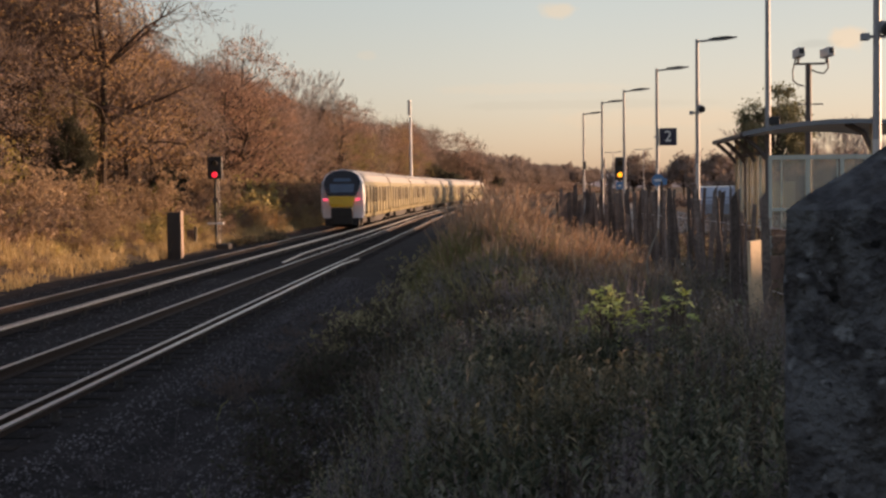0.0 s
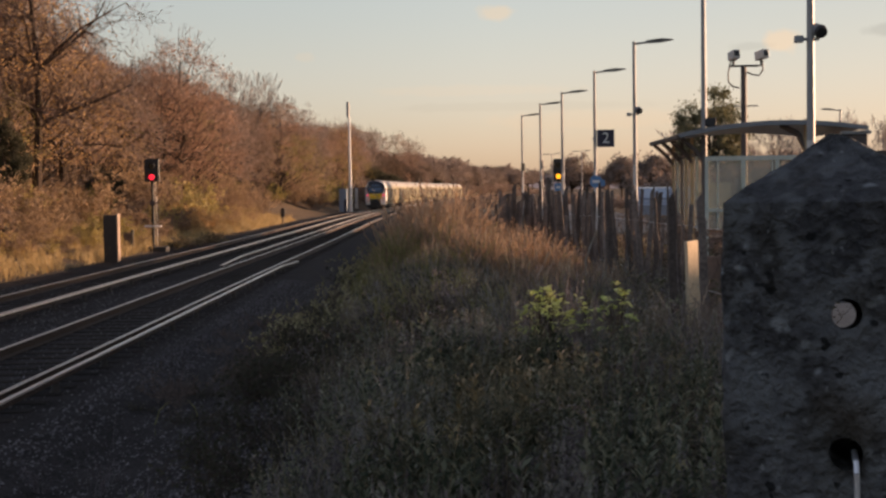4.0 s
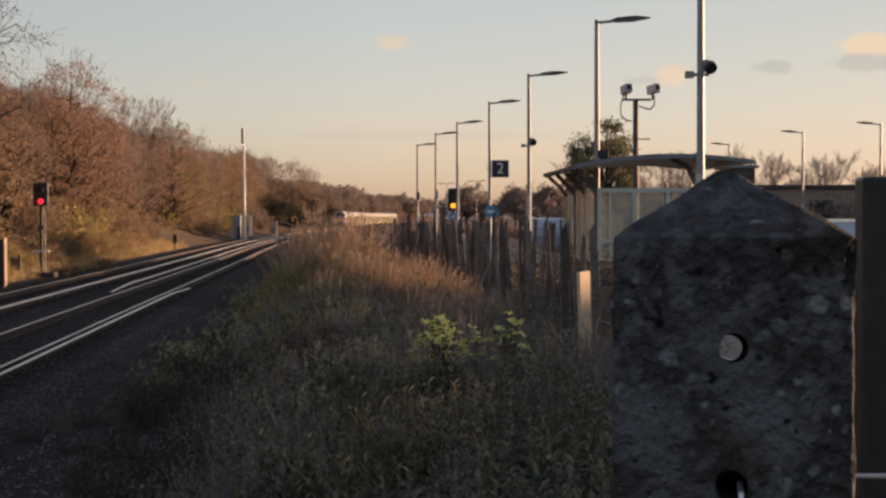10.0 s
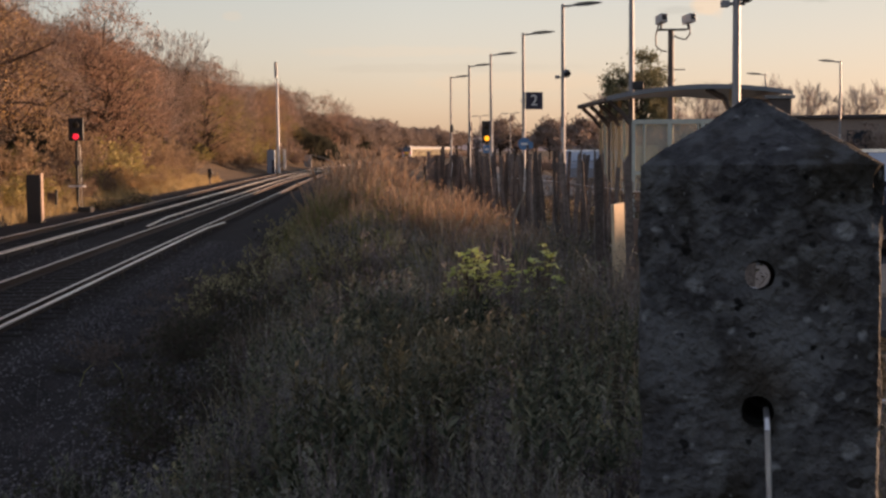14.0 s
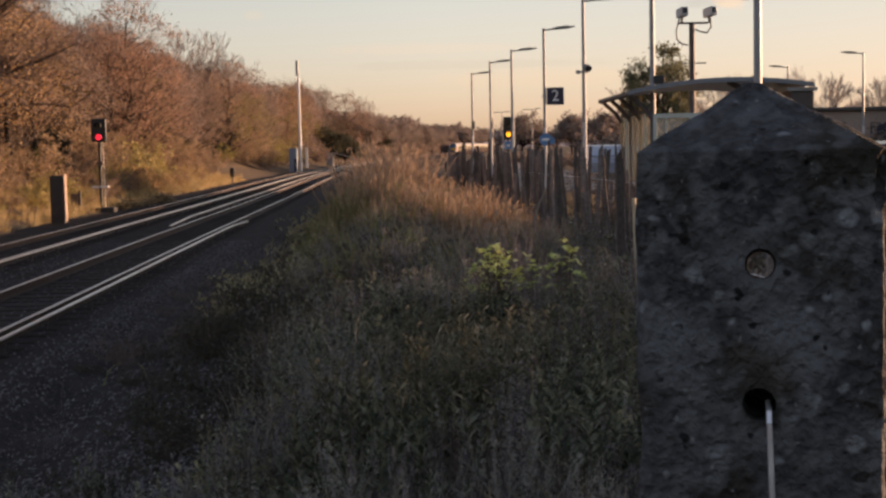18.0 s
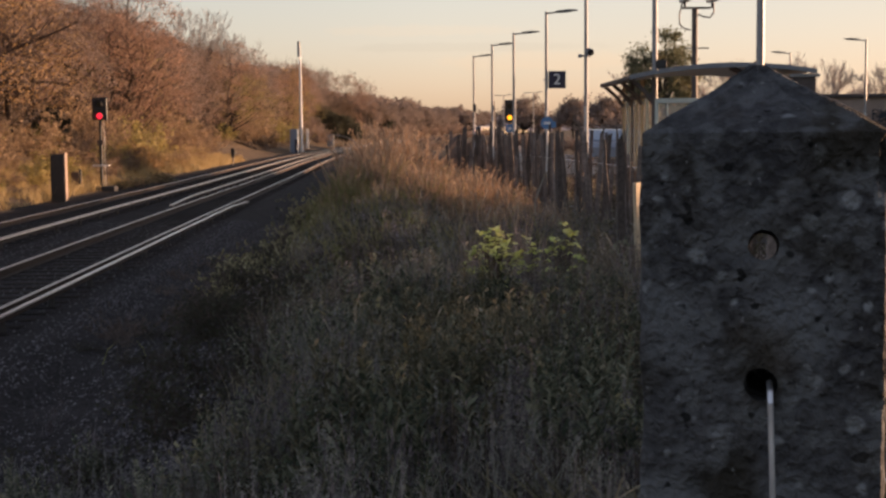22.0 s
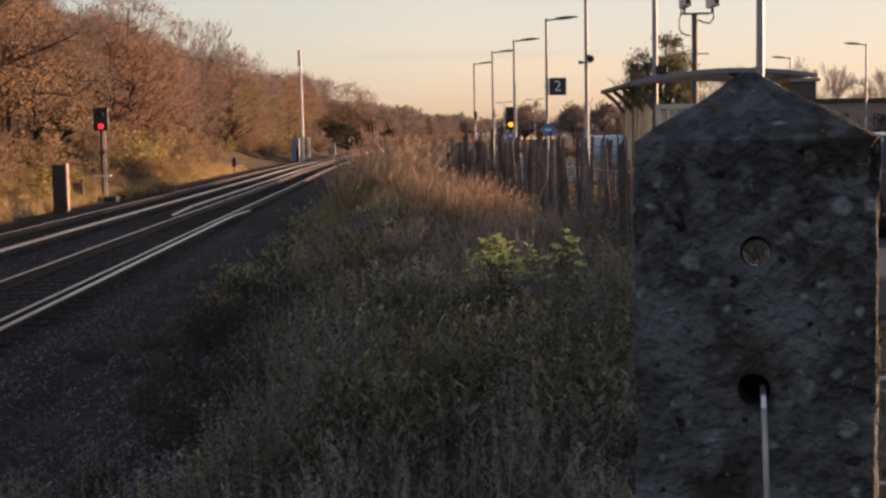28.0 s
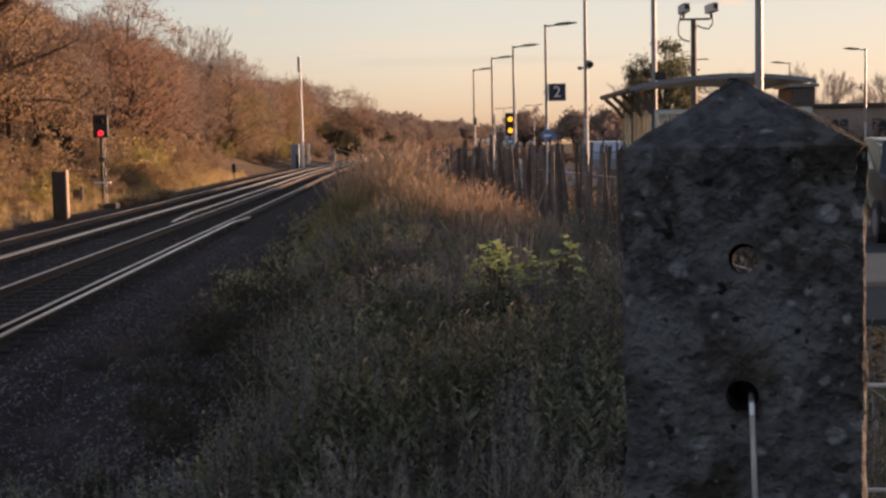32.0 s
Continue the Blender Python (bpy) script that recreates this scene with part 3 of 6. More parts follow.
build_ground()


def build_hills():
    bm = bmesh.new()
    for y0, top, seed in ((1900, 34, 1), (3000, 105, 2)):
        a = [bm.verts.new((x, y0, -5)) for x in range(-3000, 3001, 60)]
        b = [bm.verts.new((x, y0 + 260, top * (0.55 + 0.6 * noise.noise((x * 0.0011, seed * 3.1, 0)) + 0.12 * noise.noise((x * 0.012, seed, 2))))) for x in range(-3000, 3001, 60)]
        c = [bm.verts.new((x, y0 + 900, -5)) for x in range(-3000, 3001, 60)]
        for p, q in ((a, b), (b, c)):
            for i in range(len(p) - 1):
                bm.faces.new((p[i], p[i + 1], q[i + 1], q[i]))
    tagged(part("backdrop", bm, "hill", smooth=True), "low hills along the horizon with haze in their colour", "hills", kind="structure")


build_hills()


# ---- tracks ----
def track(name, offset, label, third):
    root = thing(name, pose(0, 0, 0), label, "railway track", kind="structure")

    def row(y, dx, z=0.0):
        a = math.atan2(line_x(y + 0.5) - line_x(y - 0.5), 1.0)
        return (line_x(y) + offset + dx, y, z, -a)
    ys = grid_axis([(-30, 0), (120, 2.0), (640, 8.0)])
    web = [(-0.07, -0.155), (0.07, -0.155), (0.07, -0.143), (0.014, -0.125), (0.012, -0.045), (0.034, -0.032), (0.034, -0.004), (-0.034, -0.004), (-0.034, -0.032), (-0.012, -0.045), (-0.014, -0.125), (-0.07, -0.143)]
    head = [(-0.033, -0.006), (0.033, -0.006), (0.030, 0.002), (-0.030, 0.002)]
    for dx in (-0.753, 0.753):
        r = part("rail", sweep(web, [row(y, dx) for y in ys]), "rail_side", root)
        part("rail_head", sweep(head, [row(y, dx) for y in ys]), "rail_top", r, "worn shiny rail head")
    bar = [(-0.038, 0.0), (0.038, 0.0), (0.038, 0.06), (-0.038, 0.06)]
    top = [(-0.039, 0.0605), (0.039, 0.0605), (0.035, 0.08), (-0.035, 0.08)]
    pot_me = mesh_of("insulator", rod((0, 0, -0.13), (0, 0, 0.0), 0.06, 0.045, 8), "pot")
    for side, y0, y1 in third:
        yy = [y0, y0 + 4.5] + [y for y in ys if y0 + 5 < y < y1 - 5] + [y1 - 4.5, y1]
        rows = [row(y, side * 1.16, -0.09 if y in (y0, y1) and -20 < y < 500 else 0.0) for y in yy]
        r = part("conductor_rail", sweep(bar, rows), "rail_side", root, "raised third rail on insulators")
        part("contact_face", sweep(top, rows), "conductor", r, "polished top of the third rail")
        y = y0 + 1.2
        while y < min(y1, 90):
            a = row(y, side * 1.16)
            piece("insulator", pot_me, r, pose(a[0], a[1], 0))
            y += 2.6
    sleeper = box(-1.25, 1.25, -0.13, 0.13, -0.33, -0.152, 0.02)
    me = mesh_of("sleeper", sleeper, "sleeper")
    y = 6.0
    while y < 105:
        a = row(y, 0)
        piece("sleeper", me, root, pose(a[0], a[1], 0, 0, 0, math.degrees(a[3])))
        y += 0.68
    return root


track("track_near", SIX_FOOT, "near railway track with shiny rails on dark ballast", [(1, -20, 48), (-1, 46, 600)])
track("track_far", 0.0, "far railway track with rails along the wooded bank", [(1, -20, 500)])


# ---- plants ----
def prism(segs, sides=5):
    """Tapered limbs, from rows of (p, q, r0, r1), as an array of quads."""
    out = []
    for p, q, r0, r1 in segs:
        d = q - p
        ln = np.linalg.norm(d)
        if ln < 1e-6:
            continue
        d = d / ln
        a = np.cross(d, (0.31, 0.95, 0.05) if abs(d[2]) > 0.6 else (0, 0, 1))
        a = a / np.linalg.norm(a)
        b = np.cross(d, a)
        ring = [a * math.cos(2 * math.pi * i / sides) + b * math.sin(2 * math.pi * i / sides) for i in range(sides)]
        for i in range(sides):
            j = (i + 1) % sides
            out += [p + ring[i] * r0, p + ring[j] * r0, q + ring[j] * r1, q + ring[i] * r1]
    return out


def clumped(name, seed, height, width, leaf, clumps, per, size, label):
    """A broad tree: limbs to many leaf clumps on an uneven dome, with gaps between them."""
    rng = np.random.default_rng(seed)
    root = thing(name, pose(0, 0, -500), label, "tree")
    segs, pts = [], []
    quads("trunk", prism([(np.array([0, 0, -0.5]), np.array([0.1, 0, height * 0.45]), height * 0.03, height * 0.018)], 7), "bark", root)
    for _ in range(clumps):
        a, e = rng.uniform(0, 2 * math.pi), math.asin(rng.uniform(-0.25, 1.0))
        r = rng.uniform(0.55, 1.0)
        c = np.array([math.cos(a) * math.cos(e) * width / 2 * r, math.sin(a) * math.cos(e) * width / 2 * r, height * 0.48 + math.sin(e) * height * 0.5 * r])
        segs.append((np.array([0.05, 0, height * rng.uniform(0.25, 0.45)]), c, height * 0.007, height * 0.002))
        pts.append(c + rng.normal(size=(per, 3)) * np.array([1, 1, 0.75]) * width * rng.uniform(0.035, 0.068))
    quads("limb_frame", prism(segs, 4), "bark", root)["kind"] = "stuff"
    quads("crown", leaf_quads(rng, np.concatenate(pts), size), leaf, root)
    return root


def crowned(name, seed, height, width, leaf, clumps, per, size, label, base=0.14, flat=0.34, sprays=90):
    """A wood tree: limbs that carry flat sprays of leaves in layers, with dark gaps under them and bare twigs on top."""
    rng = np.random.default_rng(seed)
    root = thing(name, pose(0, 0, -500), label, "tree")
    stem, q, r = [], np.array([0.0, 0.0, -0.5]), height * 0.02
    for i in range(7):
        nxt = np.array([rng.normal() * 0.02 * height, rng.normal() * 0.02 * height, height * 0.86 * (i + 1) / 7])
        stem.append((q, nxt, r, r * 0.78))
        q, r = nxt, r * 0.78
    quads("trunk", prism(stem, 7), "bark", root)["label"] = "dark bark"
    limbs, fine, pts = [], [], []

    def twig(p, t, w):
        v = np.cross(t - p, rng.normal(size=3))
        v = v / (np.linalg.norm(v) + 1e-9) * w
        return [p - v, p + v, t + v * 0.4, t - v * 0.4]
    for k in range(clumps):
        h = base + (0.98 - base) * ((k + rng.random()) / clumps) ** 0.9
        reach = width / 2 * math.sqrt(max(0.03, 1 - ((h - 0.42) / 0.60) ** 2)) * rng.uniform(0.55, 1.08)
        a = k * 2.4 + rng.normal() * 0.5
        c = np.array([math.cos(a) * reach, math.sin(a) * reach, h * height])
        foot = np.array([0, 0, max(0.05 * height, h * height - reach * rng.uniform(0.3, 0.7) - 0.05 * height)])
        mid = (foot + c) / 2 + np.array([0, 0, -0.03 * height]) + rng.normal(size=3) * 0.015 * height
        w = height * 0.0042 * (1.35 - h)
        limbs += [(foot, mid, w * 1.5, w), (mid, c, w, w * 0.35)]
        spread = width * rng.uniform(0.055, 0.115)
        out = rng.normal(size=(per, 3)) * np.array([spread, spread, spread * flat])
        out[:, 2] -= 0.18 * np.hypot(out[:, 0], out[:, 1])
        pts.append(c + out)
        for o in out[:9]:
            fine += twig(c, c + o * 1.15, 0.012)
    for _ in range(sprays):
        a, h = rng.uniform(0, 2 * math.pi), rng.uniform(0.72, 0.98)
        reach = width / 2 * math.sqrt(max(0.03, 1 - ((h - 0.42) / 0.60) ** 2)) * rng.uniform(0.2, 1.0)
        p = np.array([math.cos(a) * reach, math.sin(a) * reach, h * height])
        d = np.array([math.cos(a) * 0.35, math.sin(a) * 0.35, 1.0]) + rng.normal(size=3) * 0.25
        t = p + d * height * rng.uniform(0.05, 0.12)
        fine += twig(p, t, 0.016)
        for _ in range(3):
            m = p + (t - p) * rng.uniform(0.3, 0.9)
            fine += twig(m, m + (d + rng.normal(size=3) * 0.5) * height * 0.035, 0.010)
    quads("limb_frame", prism(limbs, 4), "bark", root)["kind"] = "stuff"
    quads("twig_spray", fine, "twig", root)["kind"] = "stuff"
    quads("crown", leaf_quads(rng, np.concatenate(pts), size, 0.35), leaf, root)
    return root


def dome_tree(name, seed, height, width, twig, label, forks=5, girth=1.0, hair=0.02):
    """A bare tree: limbs fork again and again out to a rounded dome of very fine twigs."""
    rng = np.random.default_rng(seed)
    root = thing(name, pose(0, 0, -500), label, "tree")
    heavy, fine = [], []

    def fork(p, d, length, r, level):
        d = d + rng.normal(size=3) * 0.10
        d = d / np.linalg.norm(d)
        mid = p + d * length * 0.5 + rng.normal(size=3) * length * 0.04
        q = p + d * length
        if level < 3:
            heavy.extend([(p, mid, r, r * 0.85), (mid, q, r * 0.85, r * 0.66)])
        else:
            v = np.cross(d, rng.normal(size=3))
            v = v / (np.linalg.norm(v) + 1e-9) * hair
            fine.extend([p - v, p + v, mid + v * 0.8, mid - v * 0.8, mid - v * 0.8, mid + v * 0.8, q + v * 0.4, q - v * 0.4])
        if level >= forks:
            return
        for _ in range(3 if level < 4 else 4):
            out = rng.normal(size=3)
            out -= d * (out @ d)
            out = out / np.linalg.norm(out)
            nd = d + out * rng.uniform(0.3, 0.75) * width / height + np.array([0, 0, 0.18])
            start = mid if level > 1 and rng.random() < 0.4 else q
            fork(start, nd / np.linalg.norm(nd), length * rng.uniform(0.62, 0.80), r * 0.58, level + 1)
    base = np.array([0, 0, -0.5])
    fork(base, np.array([0, 0, 1.0]), height * 0.30, height * 0.017 * girth, 0)
    quads("trunk", prism(heavy[:2], 7), "bark", root)
    quads("limb_frame", prism(heavy[2:], 4), "bark", root)["kind"] = "stuff"
    quads("twig_spray", fine, twig, root)["kind"] = "stuff"
    return root


def leaf_quads(rng, centres, size, flat=0.0):
    n = len(centres)
    c = np.asarray(centres)
    d = rng.normal(size=(n, 3))
    d[:, 2] *= 1 - flat
    d /= np.linalg.norm(d, axis=1)[:, None]
    e = np.cross(d, rng.normal(size=(n, 3)))
    e /= np.linalg.norm(e, axis=1)[:, None]
    s = size * rng.uniform(0.6, 1.4, (n, 1))
    d, e = d * s, e * s * 0.55
    return np.stack([c - d, c + e * 0.9, c + d, c - e], 1)


def grow(rng, p, d, length, radius, level, segs, tips, lean=0.25, split=(3, 5)):
    """A limb in short bends, which carries smaller limbs."""
    steps = 5 if level == 0 else 4
    q, r = p, radius
    for i in range(steps):
        d = d + rng.normal(size=3) * (0.06 if level == 0 else 0.20) + np.array([0, 0, 0.4 * lean if level else 0.05])
        d = d / np.linalg.norm(d)
        nxt = q + d * length / steps
        r2 = radius * (1 - 0.75 * (i + 1) / steps)
        segs[min(level, 3)].append((q, nxt, r, r2))
        q, r = nxt, r2
        if level < 3 and (i >= (1 if level == 0 else 0)):
            for _ in range(rng.integers(*split) if level < 2 else rng.integers(2, 4)):
                s = rng.normal(size=3)
                s -= d * (s @ d)
                s = s / np.linalg.norm(s)
                nd = d * rng.uniform(0.35, 0.9) + s * rng.uniform(0.6, 1.0)
                grow(rng, q, nd / np.linalg.norm(nd), length * rng.uniform(0.34, 0.55) * (1 - 0.08 * i), r * 0.6, level + 1, segs, tips, lean, split)
        elif level >= 3:
            tips.append(q)


def tree(name, seed, height, leaf, leaves, size, label, category="tree", bare=0.0, low=0.0, limbs=(3, 5), lean=0.25, most=2200, girth=0.022):
    """A tapered trunk with limbs, twigs, and a crown of loose leaves with gaps. Stands at the origin until it is copied."""
    rng = np.random.default_rng(seed)
    segs, tips = [[], [], [], []], []
    base = np.array([0, 0, -0.4])
    grow(rng, base, np.array([rng.normal() * 0.05, rng.normal() * 0.05, 1.0]), height * 0.78, height * girth, 0, segs, tips, lean, split=limbs)
    if low:
        for _ in range(7):
            a = rng.uniform(0, 2 * math.pi)
            grow(rng, base + np.array([0, 0, height * rng.uniform(0.08, 0.3)]), np.array([math.cos(a), math.sin(a), 0.5]), height * low, height * 0.008, 1, segs, tips, split=limbs)
    root = thing(name, pose(0, 0, -500), label, category)
    part_q = quads("trunk", prism(segs[0], 7), "bark", root)
    part_q["label"] = "grey-brown bark"
    quads("limb_frame", prism(segs[1], 5), "bark", root)["kind"] = "stuff"
    fine = prism(segs[2], 3)
    thin = segs[3]
    if len(thin) > most:
        thin = [thin[i] for i in rng.permutation(len(thin))[:most]]
    for p, q, r0, r1 in thin:
        w = np.cross(q - p, rng.normal(size=3))
        w = w / (np.linalg.norm(w) + 1e-9) * max(0.012, r0)
        fine += [p - w, p + w, q + w * 0.5, q - w * 0.5]
    quads("twig_spray", fine, "twig", root)["kind"] = "stuff"
    tips = np.array(tips)
    if leaves and not bare >= 1:
        pick = tips[rng.integers(0, len(tips), leaves)] + rng.normal(size=(leaves, 3)) * height * 0.022
        quads("crown", leaf_quads(rng, pick, size), leaf, root)
    return root


def shrub(name, seed, height, width, leaf, leaves, size, stems, label, category="shrub", stem="twig", droop=0.1, low=0):
    """Many stems from one root, with leaves along their upper parts."""
    rng = np.random.default_rng(seed)
    fine, pts = [], []
    for _ in range(stems):
        a, r = rng.uniform(0, 2 * math.pi), rng.uniform(0, 0.22) * width
        p = np.array([math.cos(a) * r, math.sin(a) * r, -0.1])
        d = np.array([math.cos(a) * rng.uniform(0.05, 0.5) * width / height, math.sin(a) * rng.uniform(0.05, 0.5) * width / height, 1.0])
        ln = height * rng.uniform(0.6, 1.05)
        for i in range(5):
            d = d + rng.normal(size=3) * 0.16 - np.array([0, 0, droop * i * 0.3])
            d /= np.linalg.norm(d)
            q = p + d * ln / 5
            w = np.cross(d, rng.normal(size=3))
            w = w / np.linalg.norm(w) * height * 0.005 * (1.2 - 0.2 * i)
            fine += [p - w, p + w, q + w * 0.8, q - w * 0.8]
            for k in range(2):
                s = rng.normal(size=3)
                t = q + s / np.linalg.norm(s) * ln * rng.uniform(0.08, 0.2)
                v = np.cross(t - q, rng.normal(size=3))
                v = v / np.linalg.norm(v) * height * 0.0025
                fine += [q - v, q + v, t + v * 0.5, t - v * 0.5]
                if i > low:
                    pts += [q + (t - q) * x for x in (0.3, 0.6, 0.9, 1.0)]
            p = q
    root = thing(name, pose(0, 0, -500), label, category)
    quads("stem_tangle", fine, stem, root)["kind"] = "stuff"
    if leaves:
        pts = np.array(pts)
        c = pts[rng.integers(0, len(pts), leaves)] + rng.normal(size=(leaves, 3)) * height * 0.02
        quads("foliage", leaf_quads(rng, c, size), leaf, root)
    return root


def upright(name, seed, height, stems, leaf, stem, size, label, head="", spread=0.12, start=0.2, per=24, rise=0.6):
    """A clump of straight stems with narrow pointed leaves all the way up, and soft heads on some."""
    rng = np.random.default_rng(seed)
    rods, blade, fluff = [], [], []
    for _ in range(stems):
        p = np.append(rng.normal(size=2) * spread, -0.06)
        tip = p + np.append(rng.normal(size=2) * 0.10 * height, height * rng.uniform(0.6, 1.08))
        bend = rng.normal(size=3) * 0.03 * height
        line = [p, (p + tip) / 2 + bend, tip]
        for a, b in zip(line, line[1:]):
            w = np.append(rng.normal(size=2), 0)
            w = w / np.linalg.norm(w) * 0.0032
            rods += [a - w, a + w, b + w * 0.7, b - w * 0.7]
        for k in range(per):
            t = start + (1 - start) * (k + rng.random()) / per
            c = line[0] + (line[1] - line[0]) * 2 * t if t < 0.5 else line[1] + (line[2] - line[1]) * (2 * t - 1)
            a = k * 2.4 + rng.normal() * 0.3
            d = np.array([math.cos(a), math.sin(a), rise + rng.normal() * 0.4])
            d = d / np.linalg.norm(d) * size * (1.25 - 0.7 * t) * rng.uniform(0.7, 1.3)
            w = np.array([-math.sin(a), math.cos(a), rng.normal() * 0.3]) * np.linalg.norm(d) * 0.17
            m = c + d * 0.45
            blade += [c, m + w, c + d - np.array([0, 0, 0.12 * size]), m - w]
        if head:
            n = 26
            q = tip + rng.normal(size=(n, 3)) * np.array([0.010, 0.010, 0.055]) - np.array([0, 0, 0.05])
            fluff.append(leaf_quads(rng, q, 0.010).reshape(-1, 3))
    root = thing(name, pose(0, 0, -500), label, "weed")
    quads("stem_tangle", rods, stem, root)["kind"] = "stuff"
    quads("foliage", blade, leaf, root)
    if fluff:
        quads("fluff", np.concatenate(fluff), head, root)["kind"] = "stuff"
    return root


def drifts(kinds, n, x0, x1, y0, y1, keep, rng, lo, hi, each, reach, group):
    """Patches, each of one kind of plant."""
    for cx, cy in area(rng, n, x0, x1, y0, y1, keep):
        kind = kinds[rng.integers(0, len(kinds))]
        spots = [(cx + rng.normal() * reach, cy + rng.normal() * reach * 1.6) for _ in range(int(rng.integers(*each)))]
        scatter([kind], [q for q in spots if keep(*q) and abs(q[0] - 0.22) + abs(q[1] - 0.9) > 0.6], rng, lo, hi, group)


def bramble_mound(x, y, width, height, nodes, seed, label):
    """Arching canes that end in groups of three broad leaves, spread level over a low dome."""
    rng = np.random.default_rng(seed)
    root = thing("bramble", pose(x, y, ground_z(x, y)), label, "bramble", "fresh brambles")
    canes, leaf = [], []
    for _ in range(nodes):
        a, r = rng.uniform(0, 2 * math.pi), math.sqrt(rng.random())
        c = np.array([math.cos(a) * r * width / 2, math.sin(a) * r * width / 2, height * (1 - 0.42 * r * r) * rng.uniform(0.80, 1.02)])
        if rng.random() < 0.25:
            c[2] *= rng.uniform(0.5, 0.8)
        foot = np.array([c[0] * 0.3, c[1] * 0.3, -0.05])
        mid = np.array([c[0] * 0.65, c[1] * 0.65, c[2] * 0.85])
        for p, q in ((foot, mid), (mid, c)):
            w = np.append(rng.normal(size=2), 0)
            w = w / np.linalg.norm(w) * 0.0022
            canes += [p - w, p + w, q + w, q - w]
        turn = rng.uniform(0, 2 * math.pi)
        for k in (-1, 0, 1):
            b = turn + k * 1.3
            d = np.array([math.cos(b), math.sin(b), rng.normal() * 0.35]) * rng.uniform(0.034, 0.058)
            side = np.array([-math.sin(b), math.cos(b), rng.normal() * 0.3]) * np.linalg.norm(d) * 0.42
            leaf += [c, c + d * 0.5 + side, c + d - np.array([0, 0, 0.008]), c + d * 0.5 - side]
    quads("cane_tangle", canes, "dim_stem", root)["kind"] = "stuff"
    quads("foliage", leaf, "bramble", root)
    return root


def scatter(kinds, spots, rng, lo=0.8, hi=1.25, group=""):
    """Copies of the kinds of plant at the spots, turned and scaled, rooted in the ground."""
    for x, y in spots:
        src = kinds[rng.integers(0, len(kinds))]
        s = rng.uniform(lo, hi)
        ob = copy_thing(src, pose(x, y, ground_z(x, y), rng.normal() * 2, rng.normal() * 2, rng.uniform(0, 360)))
        ob.scale = (s, s, s * rng.uniform(0.92, 1.1))
        if group:
            ob["group"] = group


def forget(*roots):
    for r in roots:
        for o in (*r.children_recursive, r):
            bpy.data.objects.remove(o)


def blades(name, rng, spots, height, width, material, lean=0.25, heads=0.0, patchy=0.0):
    """Grass: thin bent blades in two pieces, some with a feathery head."""
    n = len(spots)
    base = np.array([(x, y, ground_z(x, y) - 0.03) for x, y in spots])
    h = height * rng.uniform(0.5, 1.15, (n, 1))
    if patchy:
        h *= np.array([[max(0.25, 1 + patchy * (1.6 * noise.noise((x * 0.8, y * 0.55, 3)) + noise.noise((x * 2.2, y * 1.6, 8))))] for x, y in spots])
    a = rng.uniform(0, 2 * math.pi, n)
    out = np.stack([np.cos(a), np.sin(a), np.zeros(n)], 1)
    side = np.stack([-np.sin(a * 1.7), np.cos(a * 1.7), np.zeros(n)], 1) * width
    tilt = lean * rng.uniform(0.2, 1.4, (n, 1))
    mid = base + np.array([0, 0, 1]) * h * 0.55 + out * h * tilt * 0.35
    tip = base + np.array([0, 0, 1]) * h * (1 - 0.25 * tilt) + out * h * tilt
    v = np.stack([base - side, base + side, mid + side * 0.8, mid - side * 0.8], 1)
    w = np.stack([mid - side * 0.8, mid + side * 0.8, tip + side * 0.15, tip - side * 0.15], 1)
    parts = [v, w]
    if heads:
        k = rng.random(n) < heads
        t, s = tip[k], side[k]
        u = (tip - mid)[k] * 0.2
        for j in range(4):
            # a loose panicle of small tufts
            c = t + u * (j - 1.6) * 0.8 + rng.normal(size=t.shape) * width * 1.5
            w = s * rng.uniform(0.7, 1.5, (len(t), 1))
            parts.append(np.stack([c - u * 0.5, c + w, c + u * 0.6, c - w], 1))
    return quads(name, np.concatenate(parts), material)


def area(rng, n, x0, x1, y0, y1, keep):
    out = []
    while len(out) < n:
        x, y = rng.uniform(x0, x1), rng.uniform(y0, y1)
        if keep(x, y):
            out.append((x, y))
    return out


